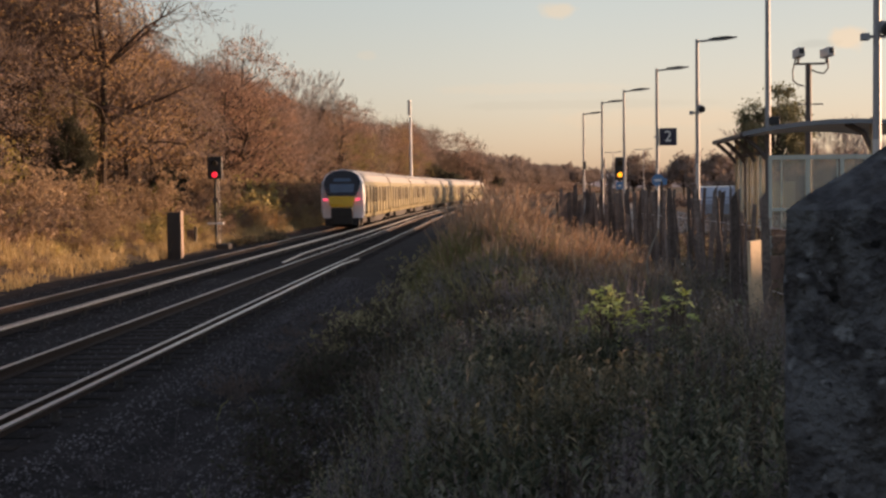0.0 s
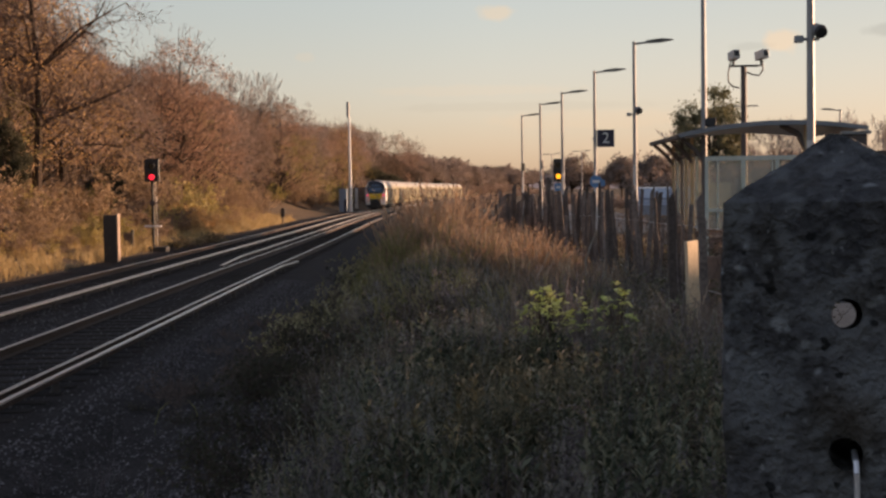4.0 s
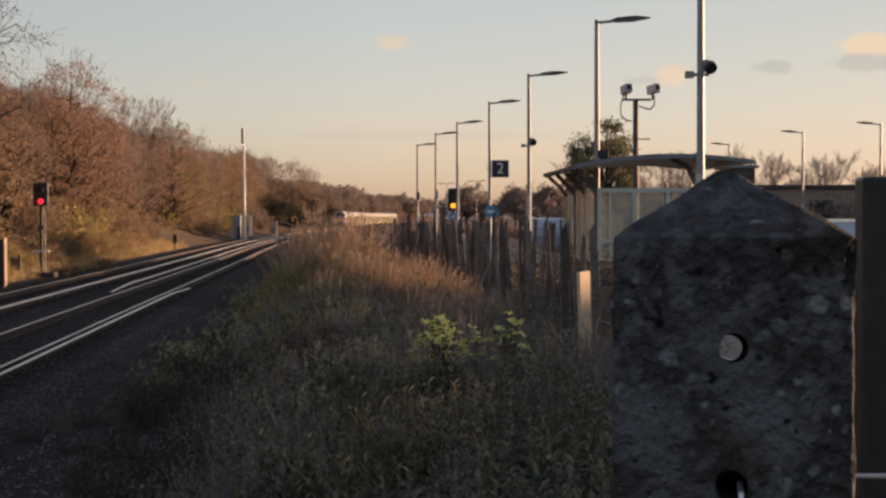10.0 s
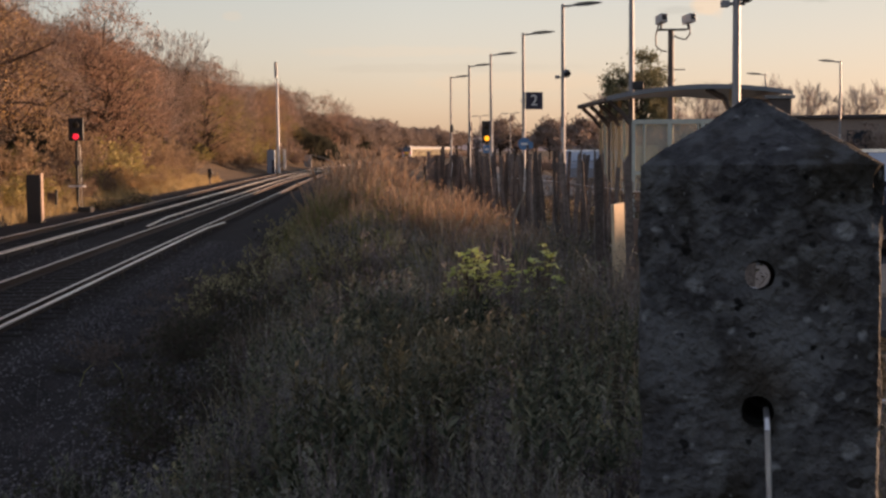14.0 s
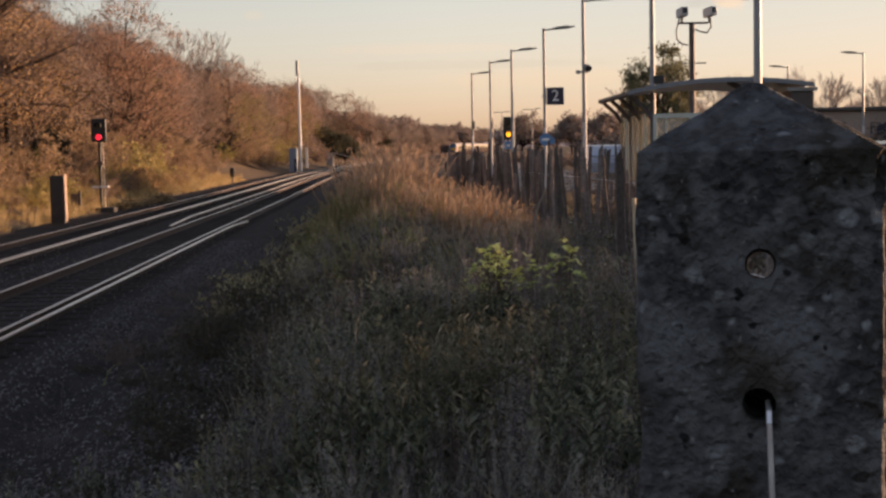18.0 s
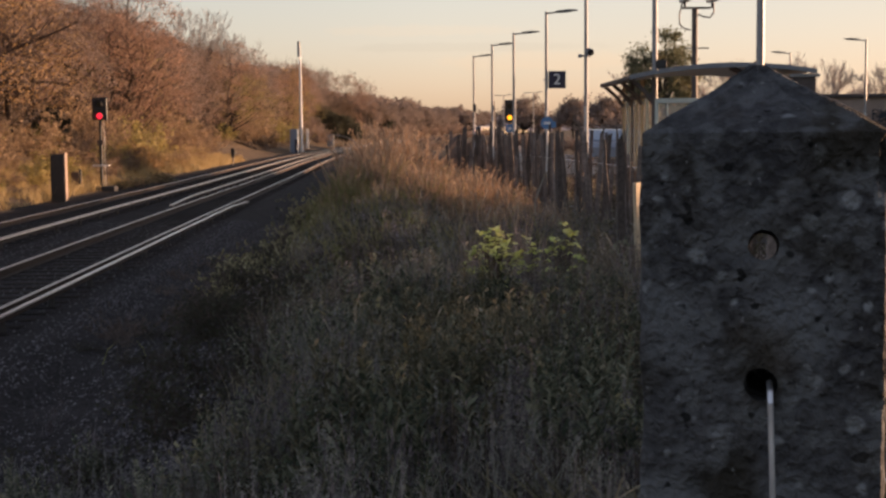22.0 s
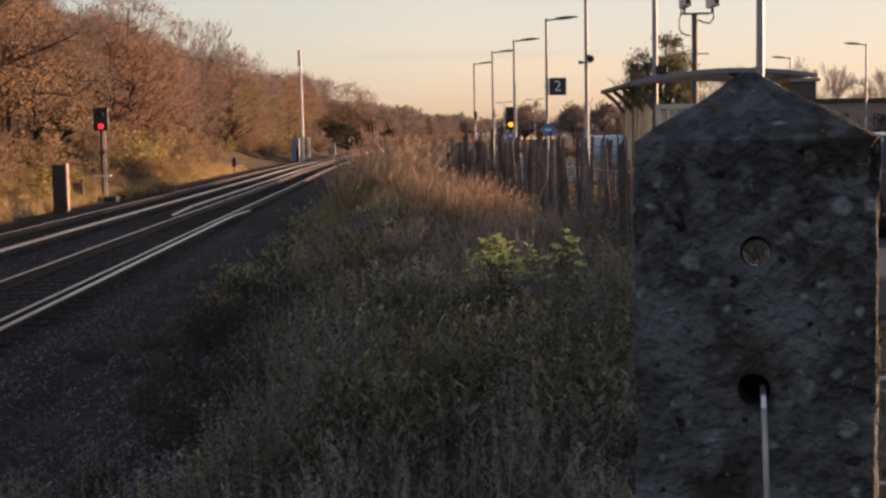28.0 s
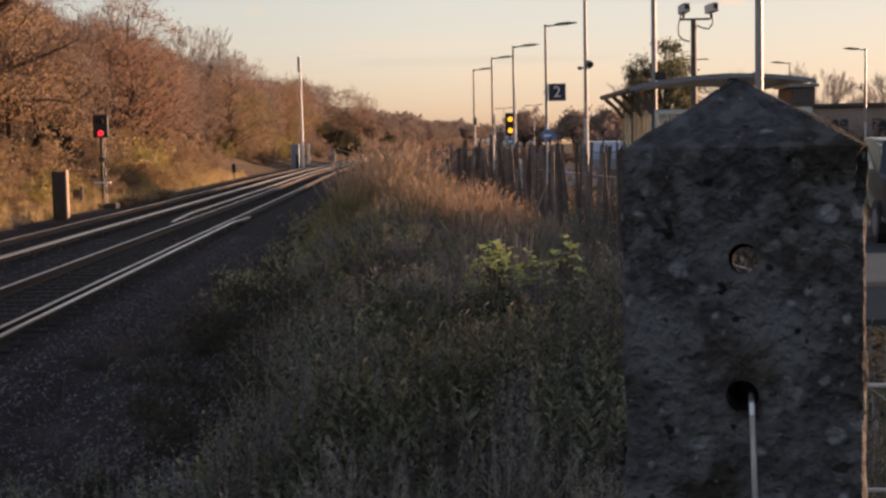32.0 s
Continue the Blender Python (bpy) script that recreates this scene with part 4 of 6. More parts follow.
# ---- the concrete fence post by the camera ----
def build_post():
    root = thing("fence_post", pose(0.1818, 0.8185, 1.0, 0, 0, -16.0), "weathered lichen-spotted concrete fence post with a pyramid top", "fence post")
    bm = bmesh.new()
    w, d, zs, za = 0.0709, 0.0709, 1.355, 1.3967
    levels = [-0.3, 0.3, 0.7] + [0.95 + (zs - 0.95) * i / 56 for i in range(57)]
    n = 22
    rings = []

    def outline(z):
        pts = []
        for sx, sy, ax, ay in ((-1, 0, 1, 0), (1, 0, 0, 1), (1, 2, -1, 0), (-1, 2, 0, -1)):
            for i in range(n):
                pts.append((sx * w + ax * 2 * w * i / n, sy * d + ay * 2 * d * i / n))
        out = []
        for x, y in pts:
            k = 0.0014 * noise.noise((x * 60, y * 60, z * 60)) + 0.0022 * noise.noise((x * 14, y * 14, z * 14))
            cx, cy = abs(abs(x) - w) < 1e-6, abs(abs(y - d) - d) < 1e-6
            chip = 0.0
            if cx and cy:
                chip = 0.0016 + 0.0012 * max(0, noise.noise((x * 40, z * 33, y * 9))) + (0.0055 * ease(0.022, 0.004, abs(z - 1.336)) if x > 0 and y < d else 0) + 0.0018 * max(0, noise.noise((x * 9, z * 12, 3)) - 0.15)
            fx, fy = (x / w), (y - d) / d
            out.append((x + k * fx - chip * fx, y + k * fy - chip * fy, z))
        return out
    for z in levels:
        rings.append([bm.verts.new(v) for v in outline(z)])
    for s in (0.985, 0.8, 0.6, 0.4, 0.2, 0.07):
        z = zs + (za - zs) * (1 - s)
        ring = []
        for x, y, _ in outline(z):
            k = 0.003 * noise.noise((x * 70, y * 70, z * 70)) + 0.004 * noise.noise((x * 25, y * 25, z * 25))
            ring.append(bm.verts.new((x * s - 0.0075 * (1 - s), d + (y - d) * s, z + k * (1 if s < 0.98 else 0.3))))
        rings.append(ring)
    top = bm.verts.new((-0.0075, d, za))
    m = 4 * n
    for a, b in zip(rings, rings[1:]):
        for i in range(m):
            bm.faces.new((a[i], a[(i + 1) % m], b[(i + 1) % m], b[i]))
    for i in range(m):
        bm.faces.new((rings[-1][i], rings[-1][(i + 1) % m], top))
    shaft = part("shaft", bm, "concrete_post", root)
    # the upper hole goes right through and slopes away from the eye; the lower one is plugged inside
    bores = [part("bore", rod((0.0042, -0.05, 1.2945), (-0.0148, 0.30, 1.2625), 0.0089, 0.0089, 28), "concrete_post", root),
             part("bore", rod((0.0005, -0.05, 1.208), (0.0005, 0.07, 1.208), 0.0098, 0.0098, 24), "concrete_post", root)]
    for cutter in bores:
        cut = shaft.modifiers.new("bore", "BOOLEAN")
        cut.operation, cut.object, cut.solver = "DIFFERENCE", cutter, "EXACT"
    bpy.context.view_layer.update()
    done = bpy.data.meshes.new_from_object(shaft.evaluated_get(bpy.context.evaluated_depsgraph_get()))
    shaft.modifiers.clear()
    shaft.data = done
    for cutter in bores:
        bpy.data.objects.remove(cutter)
    part("wire_end", tube([(0.005, 0.012, 1.2075), (0.0062, -0.004, 1.2045), (0.0066, -0.0075, 1.198), (0.0082, -0.0085, 1.15), (0.0102, -0.009, 1.08), (0.012, -0.009, 0.95), (0.012, -0.008, 0.7)], 0.0018, 8), "wire", root, "bright galvanised wire")
    for z in (1.208, 1.143, 0.9):
        part("strand", tube([(0.068, 0.05, z), (0.9, 0.2, z - 0.004), (3.0, 0.7, z - 0.01)], 0.0014, 6), "wire", root, "thin straining wire")
    return root


build_post()


# ---- paling fence ----
FENCE = [(8.5, 2.53), (13.5, 2.07), (19, 1.60), (23, 1.15), (25, 0.76), (26.6, 0.22), (27.3, -0.1)]


def fence_x(y):
    return float(np.interp(y, [k[0] for k in FENCE], [k[1] for k in FENCE]))


def build_fence():
    rng = random.Random(11)
    root = thing("paling_fence", pose(0, 0, 0), "ragged fence of dark weathered wooden palings", "fence")
    shapes = []
    for i in range(7):
        bm = bmesh.new()
        w, d = 0.019 + 0.007 * (i % 3), 0.015
        cut = rng.uniform(-0.05, 0.05)
        rings = []
        for k in range(6):
            z = -0.2 + 1.6 * k / 5
            b = 0.012 * math.sin(k * 1.3 + i)
            t = 1 - 0.22 * k / 5
            top = k == 5
            rings.append([bm.verts.new((sx * w * t + b, sy * d * t, z + (cut * sx if top else 0))) for sx, sy in ((-1, -1), (1, -0.7), (0.9, 1), (-1, 0.8))])
        for a, b in zip(rings, rings[1:]):
            for q in range(4):
                bm.faces.new((a[q], a[(q + 1) % 4], b[(q + 1) % 4], b[q]))
        bm.faces.new(rings[-1])
        bm.faces.new(rings[0][::-1])
        shapes.append(mesh_of("pale", bm, "pale"))
    y, k = 14.2, 0
    for x, yy, lean, w in ((1.80, 13.7, 3.0, 1.25), (2.05, 13.3, 4.5, 1.35), (2.28, 12.0, 2.0, 1.3), (2.5, 10.6, -2.0, 1.4)):
        ob = piece("pale", shapes[2], root, pose(x, yy, ground_z(x, yy), 0, -lean, 10))
        ob.scale = (w, w, (2.27 - ground_z(x, yy)) / 1.4)
    while y < 26.8:
        x = fence_x(y)
        g = ground_z(x, y)
        top = 2.29 - 0.0006 * y + rng.gauss(0, 0.075)
        if rng.random() < 0.09:
            top -= rng.uniform(0.15, 0.4)
        ob = piece("pale", shapes[rng.randrange(7)], root, pose(x + rng.gauss(0, 0.035), y, g, rng.gauss(0, 2.0), rng.gauss(0, 3.0), rng.uniform(-25, 25)))
        h = max(0.6, top - g) / 1.4
        fat = (1.35 if k % 9 == 0 else rng.uniform(0.75, 1.15)) * (1 + 0.5 * ease(19, 24, y))
        ob.scale = (fat, fat, h)
        y += rng.uniform(0.09, 0.28) * (1 if y < 21 else 0.6)
        k += 1
    for dz in (0.35, 0.95):
        pts = [(fence_x(yy) + 0.03, yy, 1.0 + dz, 0) for yy in range(9, 27, 2)]
        ring = [(0.003 * math.cos(k * 1.2566), 0.003 * math.sin(k * 1.2566)) for k in range(5)]
        part("wire", sweep(ring, pts), "wire", root, "rusty binding wire")


build_fence()
tagged(part("board", box(-0.15, 0.15, -0.02, 0.02, -0.3, 0.90, 0.008), "pale_new", at=pose(2.05, 14.1, 0.92, 0, -3, 48)), "pale board behind the palings with sunlight put into its colour", "board")
tagged(part("board", box(-0.16, 0.16, -0.02, 0.02, -0.3, 0.70, 0.008), "slat", at=pose(2.42, 14.9, 0.92, 0, -1, 20)), "grey ribbed board behind the palings", "board")


# ---- platform and shelter ----
def build_platform():
    root = thing("platform", pose(0, 0, 0), "paved station platform behind the paling fence", "platform", kind="structure")
    bm = bmesh.new()
    prof = [(2.55, 0.3), (7.2, 0.3), (7.2, 0.915), (2.55, 0.915)]
    sweep(prof, [(0, y, 0, 0) for y in range(20, 121, 4)], bm=bm)
    part("deck", bm, "paving", root)


build_platform()


def curve_strip(points, y0, y1, thick, bm=None):
    """A bent sheet: points of (x, z), drawn out from y0 to y1."""
    bm = bm or bmesh.new()
    up = [(x, z + thick) for x, z in points]
    loop = points + up[::-1]
    a = [bm.verts.new((x, y0, z)) for x, z in loop]
    b = [bm.verts.new((x, y1, z)) for x, z in loop]
    n = len(loop)
    for i in range(n):
        bm.faces.new((a[i], a[(i + 1) % n], b[(i + 1) % n], b[i]))
    k = len(points)
    for i in range(k - 1):
        for r, f in ((a, 1), (b, -1)):
            q = (r[i], r[i + 1], r[n - 2 - i], r[n - 1 - i])
            bm.faces.new(q[::f])
    return bm


def build_shelter():
    root = thing("waiting_shelter", pose(0, 0, 0.915), "glazed platform shelter with a curved grey roof", "shelter")
    y0, y1, xl, xr = 24.0, 27.9, 3.63, 6.3
    arc = [(3.20 + 3.15 * i / 18, 2.29 + 0.205 * (1 - ((i - 10.0) / 10.0) ** 2)) for i in range(19)]
    part("roof", curve_strip(arc, y0 - 0.2, y1, 0.03), "roof_shelter", root, "curved grey roof sheet")
    part("fascia", curve_strip([(x, z - 0.055 + 0.02 * abs(i - 9) / 9) for i, (x, z) in enumerate(arc)], y0 - 0.23, y0 - 0.202, 0.075), "roof_shelter", root)
    part("soffit", curve_strip([(x, z - 0.04) for x, z in arc[1:-1]], y0 - 0.15, y1 - 0.1, 0.015), "roof_shelter", root, "grey roof lining")
    part("gutter", curve_strip([(3.17, 2.25), (3.23, 2.23)], y0 - 0.2, y1, 0.06), "dark_steel", root)
    # gold and pale uprights have sunlight painted in, the dark ones not
    for k, y in enumerate((y0, y0 + 1.3, y0 + 2.6, y1 - 0.05)):
        part("post", box(xl - 0.028, xl + 0.028, y - 0.028, y + 0.028, 0, 2.30), "dark_steel" if k in (0, 2) else "sun_gold", root)
        part("bracket", tube([(xl, y, 1.86), (xl - 0.14, y, 2.05), (xl - 0.36, y, 2.25)], 0.04, 6), "dark_steel", root)
    for y, m in ((y0 + 0.7, "frame_pale"), (y0 + 2.05, "sun_gold"), (y0 + 3.2, "frame_pale")):
        part("mullion", box(xl - 0.02, xl + 0.02, y - 0.022, y + 0.022, 0.65, 2.05), m, root)
    for i in range(5):
        part("glazing_bar", box(3.86 + 0.46 * i, 3.882 + 0.46 * i, y0 - 0.012, y0 + 0.012, 0.70, 1.86), "frame_pale", root)
    for i in range(3):
        ya = y0 + 0.06 + i * 1.3
        part("pane", box(xl - 0.006, xl + 0.006, ya, ya + 1.18, 0.7, 1.95), "glass", root).visible_shadow = False
        part("pane", box(xr - 0.006, xr + 0.006, ya, ya + 1.18, 0.7, 1.95), "glass", root).visible_shadow = False
    part("side_rail", box(xl - 0.025, xl + 0.025, y0 + 0.04, y1 - 0.1, 1.96, 2.02), "dark_steel", root)
    xs = [xl + 0.05, 4.30, 4.87, 5.38, xr]
    for x0, x1 in zip(xs, xs[1:]):
        part("pane", box(x0 + 0.03, x1 - 0.03, y0 - 0.008, y0 + 0.008, 0.70, 1.86), "glass", root, "milky half-clear pane").visible_shadow = False
    for x in xs:
        part("mullion", box(x - 0.03, x + 0.03, y0 - 0.03, y0 + 0.03, 0.0, 1.86), "frame_pale", root, "pale green upright")
    for z, h in ((1.862, 0.075), (1.0, 0.05)):
        part("rail", box(xs[0] - 0.03, xs[-1] + 0.03, y0 - 0.035, y0 + 0.031, z, z + h), "frame_pale", root, "pale green rail")
    part("post", box(5.35, 5.43, y0 + 0.05, y0 + 0.13, 0, 2.55), "sun_gold", root)
    part("knee", tube([(5.39, y0 + 0.1, 2.0), (5.25, y0 + 0.1, 2.3), (4.95, y0 + 0.1, 2.46)], 0.05, 6), "dark_steel", root)
    slat = mesh_of("slat", box(-0.3, 0.3, -0.012, 0.012, -0.03, 0.03, 0.004), "slat")
    for x0, x1 in zip(xs, xs[1:]):
        for k in range(9):
            ob = piece("slat", slat, root, pose((x0 + x1) / 2, y0 - 0.01, 0.06 + 0.07 * k))
            ob.scale = ((x1 - x0 - 0.07) / 0.6, 1, 1)
    part("bench", box(4.0, 6.1, y0 + 3.0, y0 + 3.4, 0.42, 0.47, 0.01), "sun_gold", root)
    part("poster", box(4.05, 4.75, y1 - 0.12, y1 - 0.10, 0.9, 1.5), "frame_pale", root, "pale poster board")
    part("back_wall", box(xl + 0.05, xr, y1 - 0.09, y1 - 0.07, 0.0, 0.6), "slat", root)
    part("roof_box", box(5.97, 6.37, y0 - 0.1, y0 + 0.9, 1.98, 2.27, 0.02), "dark_steel", root)
    part("roof_box_lid", box(5.9, 6.42, y0 - 0.15, y0 + 0.95, 2.272, 2.33, 0.01), "grey_box", root, "pale lid")


build_shelter()


def lamp_column(x, y, z, top, arm=1.06, flip=1, cctv=False, label="grey platform lamp column with a flat arm to one side", group="platform lamps"):
    root = thing("lamp_post", pose(x, y, z), label, "lamp post", group)
    h = top - z
    bm = rod((0, 0, 0), (0, 0, h * 0.38), 0.062, 0.058, 12)
    part("column_base", bm, "lamp_base", root, "pale lower column")
    part("column", rod((0, 0, h * 0.38), (0, 0, h), 0.058, 0.045, 12), "lamp", root)
    part("arm", rod((0, 0, h - 0.06), (flip * arm * 0.4, -0.02, h - 0.02), 0.03, 0.025, 8), "head", root)
    head = bmesh.new()
    prof = [(0.30, -0.035), (0.42, -0.05), (0.75, -0.045), (1.06, -0.005), (1.06, 0.02), (0.75, 0.05), (0.42, 0.03), (0.30, 0.01)]
    a = [head.verts.new((flip * u * arm / 1.06, -0.12 if 0.35 < u < 1.0 else -0.05, h - 0.01 + w + u * 0.04)) for u, w in prof]
    b = [head.verts.new((flip * u * arm / 1.06, 0.12 if 0.35 < u < 1.0 else 0.05, h - 0.01 + w + u * 0.04)) for u, w in prof]
    n = len(prof)
    for i in range(n):
        head.faces.new((a[i], a[(i + 1) % n], b[(i + 1) % n], b[i]))
    head.faces.new(a)
    head.faces.new(b[::-1])
    part("lamp_head", head, "head", root, "flat grey lantern")
    return root


def cctv(x, y, z, s=1.0, label="camera in a round housing on a lamp column"):
    root = thing("security_camera", pose(x, y, z), label, "camera", "cameras")
    part("bracket", rod((-0.16 * s, 0, -0.06 * s), (0.2 * s, 0, -0.06 * s), 0.022, 0.022, 8), "head", root)
    bm = rod((0.20 * s, -0.10 * s, 0.06 * s), (0.12 * s, 0.14 * s, 0.14 * s), 0.12 * s, 0.10 * s, 14)
    part("housing", bm, "head", root)
    part("lens_cowl", rod((0.20 * s, -0.104 * s, 0.058 * s), (0.215 * s, -0.16 * s, 0.03 * s), 0.118 * s, 0.10 * s, 14), "black", root)
    part("junction_box", box(-0.22 * s, -0.08 * s, -0.06, 0.06, -0.12 * s, 0.0, 0.01), "grey_box", root)
    return root


LAMPS = [(1.79, 75.4), (2.40, 65.4), (3.00, 57.8), (3.56, 47.6), (3.93, 38.3), (4.19, 27.8), (4.31, 19.2)]
for x, y in LAMPS:
    lamp_column(x + 0.04, y, 0.915, 6.27)
for x, y in LAMPS[4::2]:
    cctv(x, y, 4.36, 0.78)
tagged(part("junction_box", box(-0.02, 0.16, -0.08, 0.08, -0.2, 0.2, 0.01), "dark_steel", at=pose(LAMPS[0][0], LAMPS[0][1], 3.5)), "small dark box on a lamp column", "box")
tagged(part("junction_box", box(0.05, 0.27, -0.08, 0.08, -0.08, 0.08, 0.02), "black", at=pose(LAMPS[5][0], LAMPS[5][1], 3.60)), "small dark speaker on a lamp column", "speaker")
for x, y, f in ((19.1, 77, -1), (19.9, 66, -1), (21.5, 60, -1), (22.5, 50, -1)):
    lamp_column(x, y, 0.85, 6.36, flip=f, label="car park lamp column with an arm to one side", group="car park lamps")
for x, y in ((10.3, 155), (7.5, 166)):
    ob = lamp_column(x, y, 0.6, 6.36, flip=1, label="distant double-armed lamp column", group="far lamps")
    part("lamp_head", box(-1.06, -0.2, -0.12, 0.12, 5.68, 5.76, 0.02), "head", ob)


def text(body, size, m, material, parent):
    cu = bpy.data.curves.new("letters", "FONT")
    cu.body, cu.size, cu.extrude, cu.align_x, cu.align_y = body, size, 0.002, "CENTER", "CENTER"
    cu.materials.append(M[material])
    ob = new("digit", cu)
    ob.parent, ob.matrix_basis = parent, m
    return ob


def build_sign():
    x, y = LAMPS[3]
    root = thing("platform_sign", pose(x + 0.40, y, 4.0), "dark blue square platform sign with a white 2", "sign")
    part("plate", box(-0.285, 0.285, -0.02, 0.02, -0.29, 0.29, 0.006), "navy", root)
    rim = bmesh.new()
    for a in (-0.29, 0.275):
        box(a, a + 0.015, -0.022, 0.0, -0.29, 0.29, bm=rim)
    part("rim", rim, "grey_box", root)
    part("clamp", box(-0.46, -0.27, -0.02, 0.02, -0.03, 0.03), "steel", root)
    text("2", 0.52, pose(0, -0.024, 0, 90), "white", root)
    r = thing("round_sign", pose(x + 0.05, y - 0.1, 2.55), "blue round sign on a lamp column", "sign")
    part("disc", rod((0, 0, 0), (0, 0.02, 0), 0.21, 0.21, 20), "blue", r)
    part("plate", box(-0.02, 0.30, 0.021, 0.03, -0.16, 0.06), "blue", r)
    part("bar", box(-0.12, 0.12, -0.006, -0.001, -0.04, 0.04), "white", r)


build_sign()


def build_cctv_mast():
    root = thing("camera_mast", pose(6.13, 34, 0.70), "brown steel mast with two boxed cameras on a crossbar", "camera mast")
    part("pole", rod((0, 0, 0), (0, 0, 4.50), 0.085, 0.07, 12), "dark_steel", root)
    part("crossbar", box(-0.33, 0.38, -0.02, 0.02, 4.48, 4.53), "dark_steel", root)
    part("stub", rod((-0.25, 0, 3.55), (0.34, 0, 3.55), 0.015, 0.015, 6), "dark_steel", root)
    for x, a in ((-0.24, 14), (0.42, 24)):
        h = part("camera", box(-0.085, 0.085, -0.2, 0.16, -0.10, 0.11, 0.015), "lamp_base", root, "pale boxed camera", at=pose(x, 0, 4.75, -8, 0, a))
        part("window", box(-0.062, 0.062, -0.206, -0.201, -0.05, 0.08), "black", h)
        part("neck", rod((x, 0, 4.5), (x, 0, 4.66), 0.03, 0.03, 8), "dark_steel", root)
    part("cable", tube([(-0.3, 0, 4.62), (-0.37, 0, 4.35), (-0.36, 0, 4.12), (-0.25, 0, 4.02), (-0.1, 0, 3.98)], 0.018, 6), "dark_steel", root)
    part("cable", tube([(0.45, 0, 4.62), (0.46, 0, 4.4), (0.36, 0, 4.27), (0.2, 0, 4.3), (0.08, 0, 4.36)], 0.018, 6), "dark_steel", root)


build_cctv_mast()


# ---- signals ----
def lens(name, material, parent, z, label, r=0.085):
    return part(name, rod((0, 0.01, 0), (0, -0.02, 0), r, r * 0.9, 18), material, parent, label, at=pose(0, -0.13, z))


def hood(parent, z, r=0.11):
    bm = bmesh.new()
    n = 12
    a, b = [], []
    for i in range(n + 1):
        t = math.pi * (-0.12 + 1.24 * i / n)
        a.append(bm.verts.new((r * math.cos(t), -0.125, z + r * math.sin(t))))
        b.append(bm.verts.new((r * math.cos(t), -0.30, z + r * math.sin(t))))
    for i in range(n):
        bm.faces.new((a[i], a[i + 1], b[i + 1], b[i]))
    part("hood", bm, "black", parent)


def build_left_signal():
    root = thing("signal_post", pose(-14.65, 60.9, -0.05), "trackside colour light signal showing red", "railway signal")
    part("backboard", box(-0.32, 0.32, -0.12, 0.08, 2.96, 3.95, 0.03), "black", root)
    lens("red_lens", "red_light", root, 3.15, "lit red lens", 0.125)
    hood(root, 3.15, 0.17)
    part("dark_lens", rod((0, -0.12, 3.63), (0, -0.135, 3.63), 0.12, 0.11, 16), "dark_lens", root)
    hood(root, 3.63, 0.16)
    part("post", rod((0, 0, -0.3), (0, 0, 3.0), 0.07, 0.07, 10), "black", root)
    for dx in (-0.07, 0.12, 0.2):
        part("ladder_rail", rod((dx + 0.02, 0.12, 0.6 if dx < 0.1 else 0.1), (dx, 0.12, 2.95), 0.010, 0.010, 6), "dark_steel" if dx > 0.15 else "white", root)
    # white stands in for light that the step's front does not catch
    part("step", box(-0.38, 0.34, -0.1, 0.1, 0.98, 1.05), "white", root, "platform board made white to look lit")
    part("number_plate", box(-0.12, 0.12, -0.11, -0.08, 1.92, 2.12), "dark_steel", root)
    part("foot", box(-0.5, 0.6, -0.3, 0.4, -0.3, 0.12, 0.05), "cabinet", root)
    tagged(part("relay_box", box(-0.16, 0.16, -0.14, 0.14, -0.1, 0.72, 0.02), "slat", at=pose(-15.55, 60.0, 0.0)), "small brown box beside the signal", "box")
    tagged(part("cable_post", rod((0, 0, -0.2), (0.02, 0, 0.85), 0.07, 0.06, 8), "cabinet", at=pose(-15.3, 59.7, 0.0)), "short dark stump beside the signal", "post")


build_left_signal()


def build_right_signal():
    root = thing("platform_signal", pose(3.27, 66, 0.915), "platform-end colour light signal showing yellow", "railway signal")
    part("backboard", box(-0.23, 0.23, -0.12, 0.08, 1.75, 2.80, 0.02), "black", root)
    lens("yellow_lens", "yellow_light", root, 1.98, "lit yellow lens", 0.115)
    hood(root, 1.98, 0.15)
    upper = new("lamp_turner")
    upper.parent, upper.matrix_basis = root, pose(0, -0.13, 2.50)
    part("lit_face", rod((0, 0, 0), (0, -0.02, 0), 0.115, 0.105, 18), "yellow_light", upper, "yellow lens")
    part("dark_face", rod((0, 0.002, 0), (0, 0.022, 0), 0.115, 0.105, 18), "dark_lens", upper)
    hood(root, 2.50, 0.15)
    part("post", rod((0, 0, 0), (0, 0, 1.8), 0.07, 0.07, 10), "dark_steel", root)
    part("plate", box(-0.18, 0.18, -0.1, -0.07, 1.30, 1.66, 0.01), "blue", root)
    part("plate_bar", box(-0.10, 0.06, -0.106, -0.101, 1.42, 1.52), "white", root)
    part("side_post", rod((0.27, 0.1, 0), (0.27, 0.1, 2.85), 0.03, 0.03, 8), "lamp_base", root)
    tagged(part("post", rod((0, 0, 0), (0, 0, 2.75), 0.07, 0.06, 8), "dark_steel", at=pose(2.52, 66, 0.915)), "dark reddish steel post on the platform", "post")
    return upper


TURNER = build_right_signal()


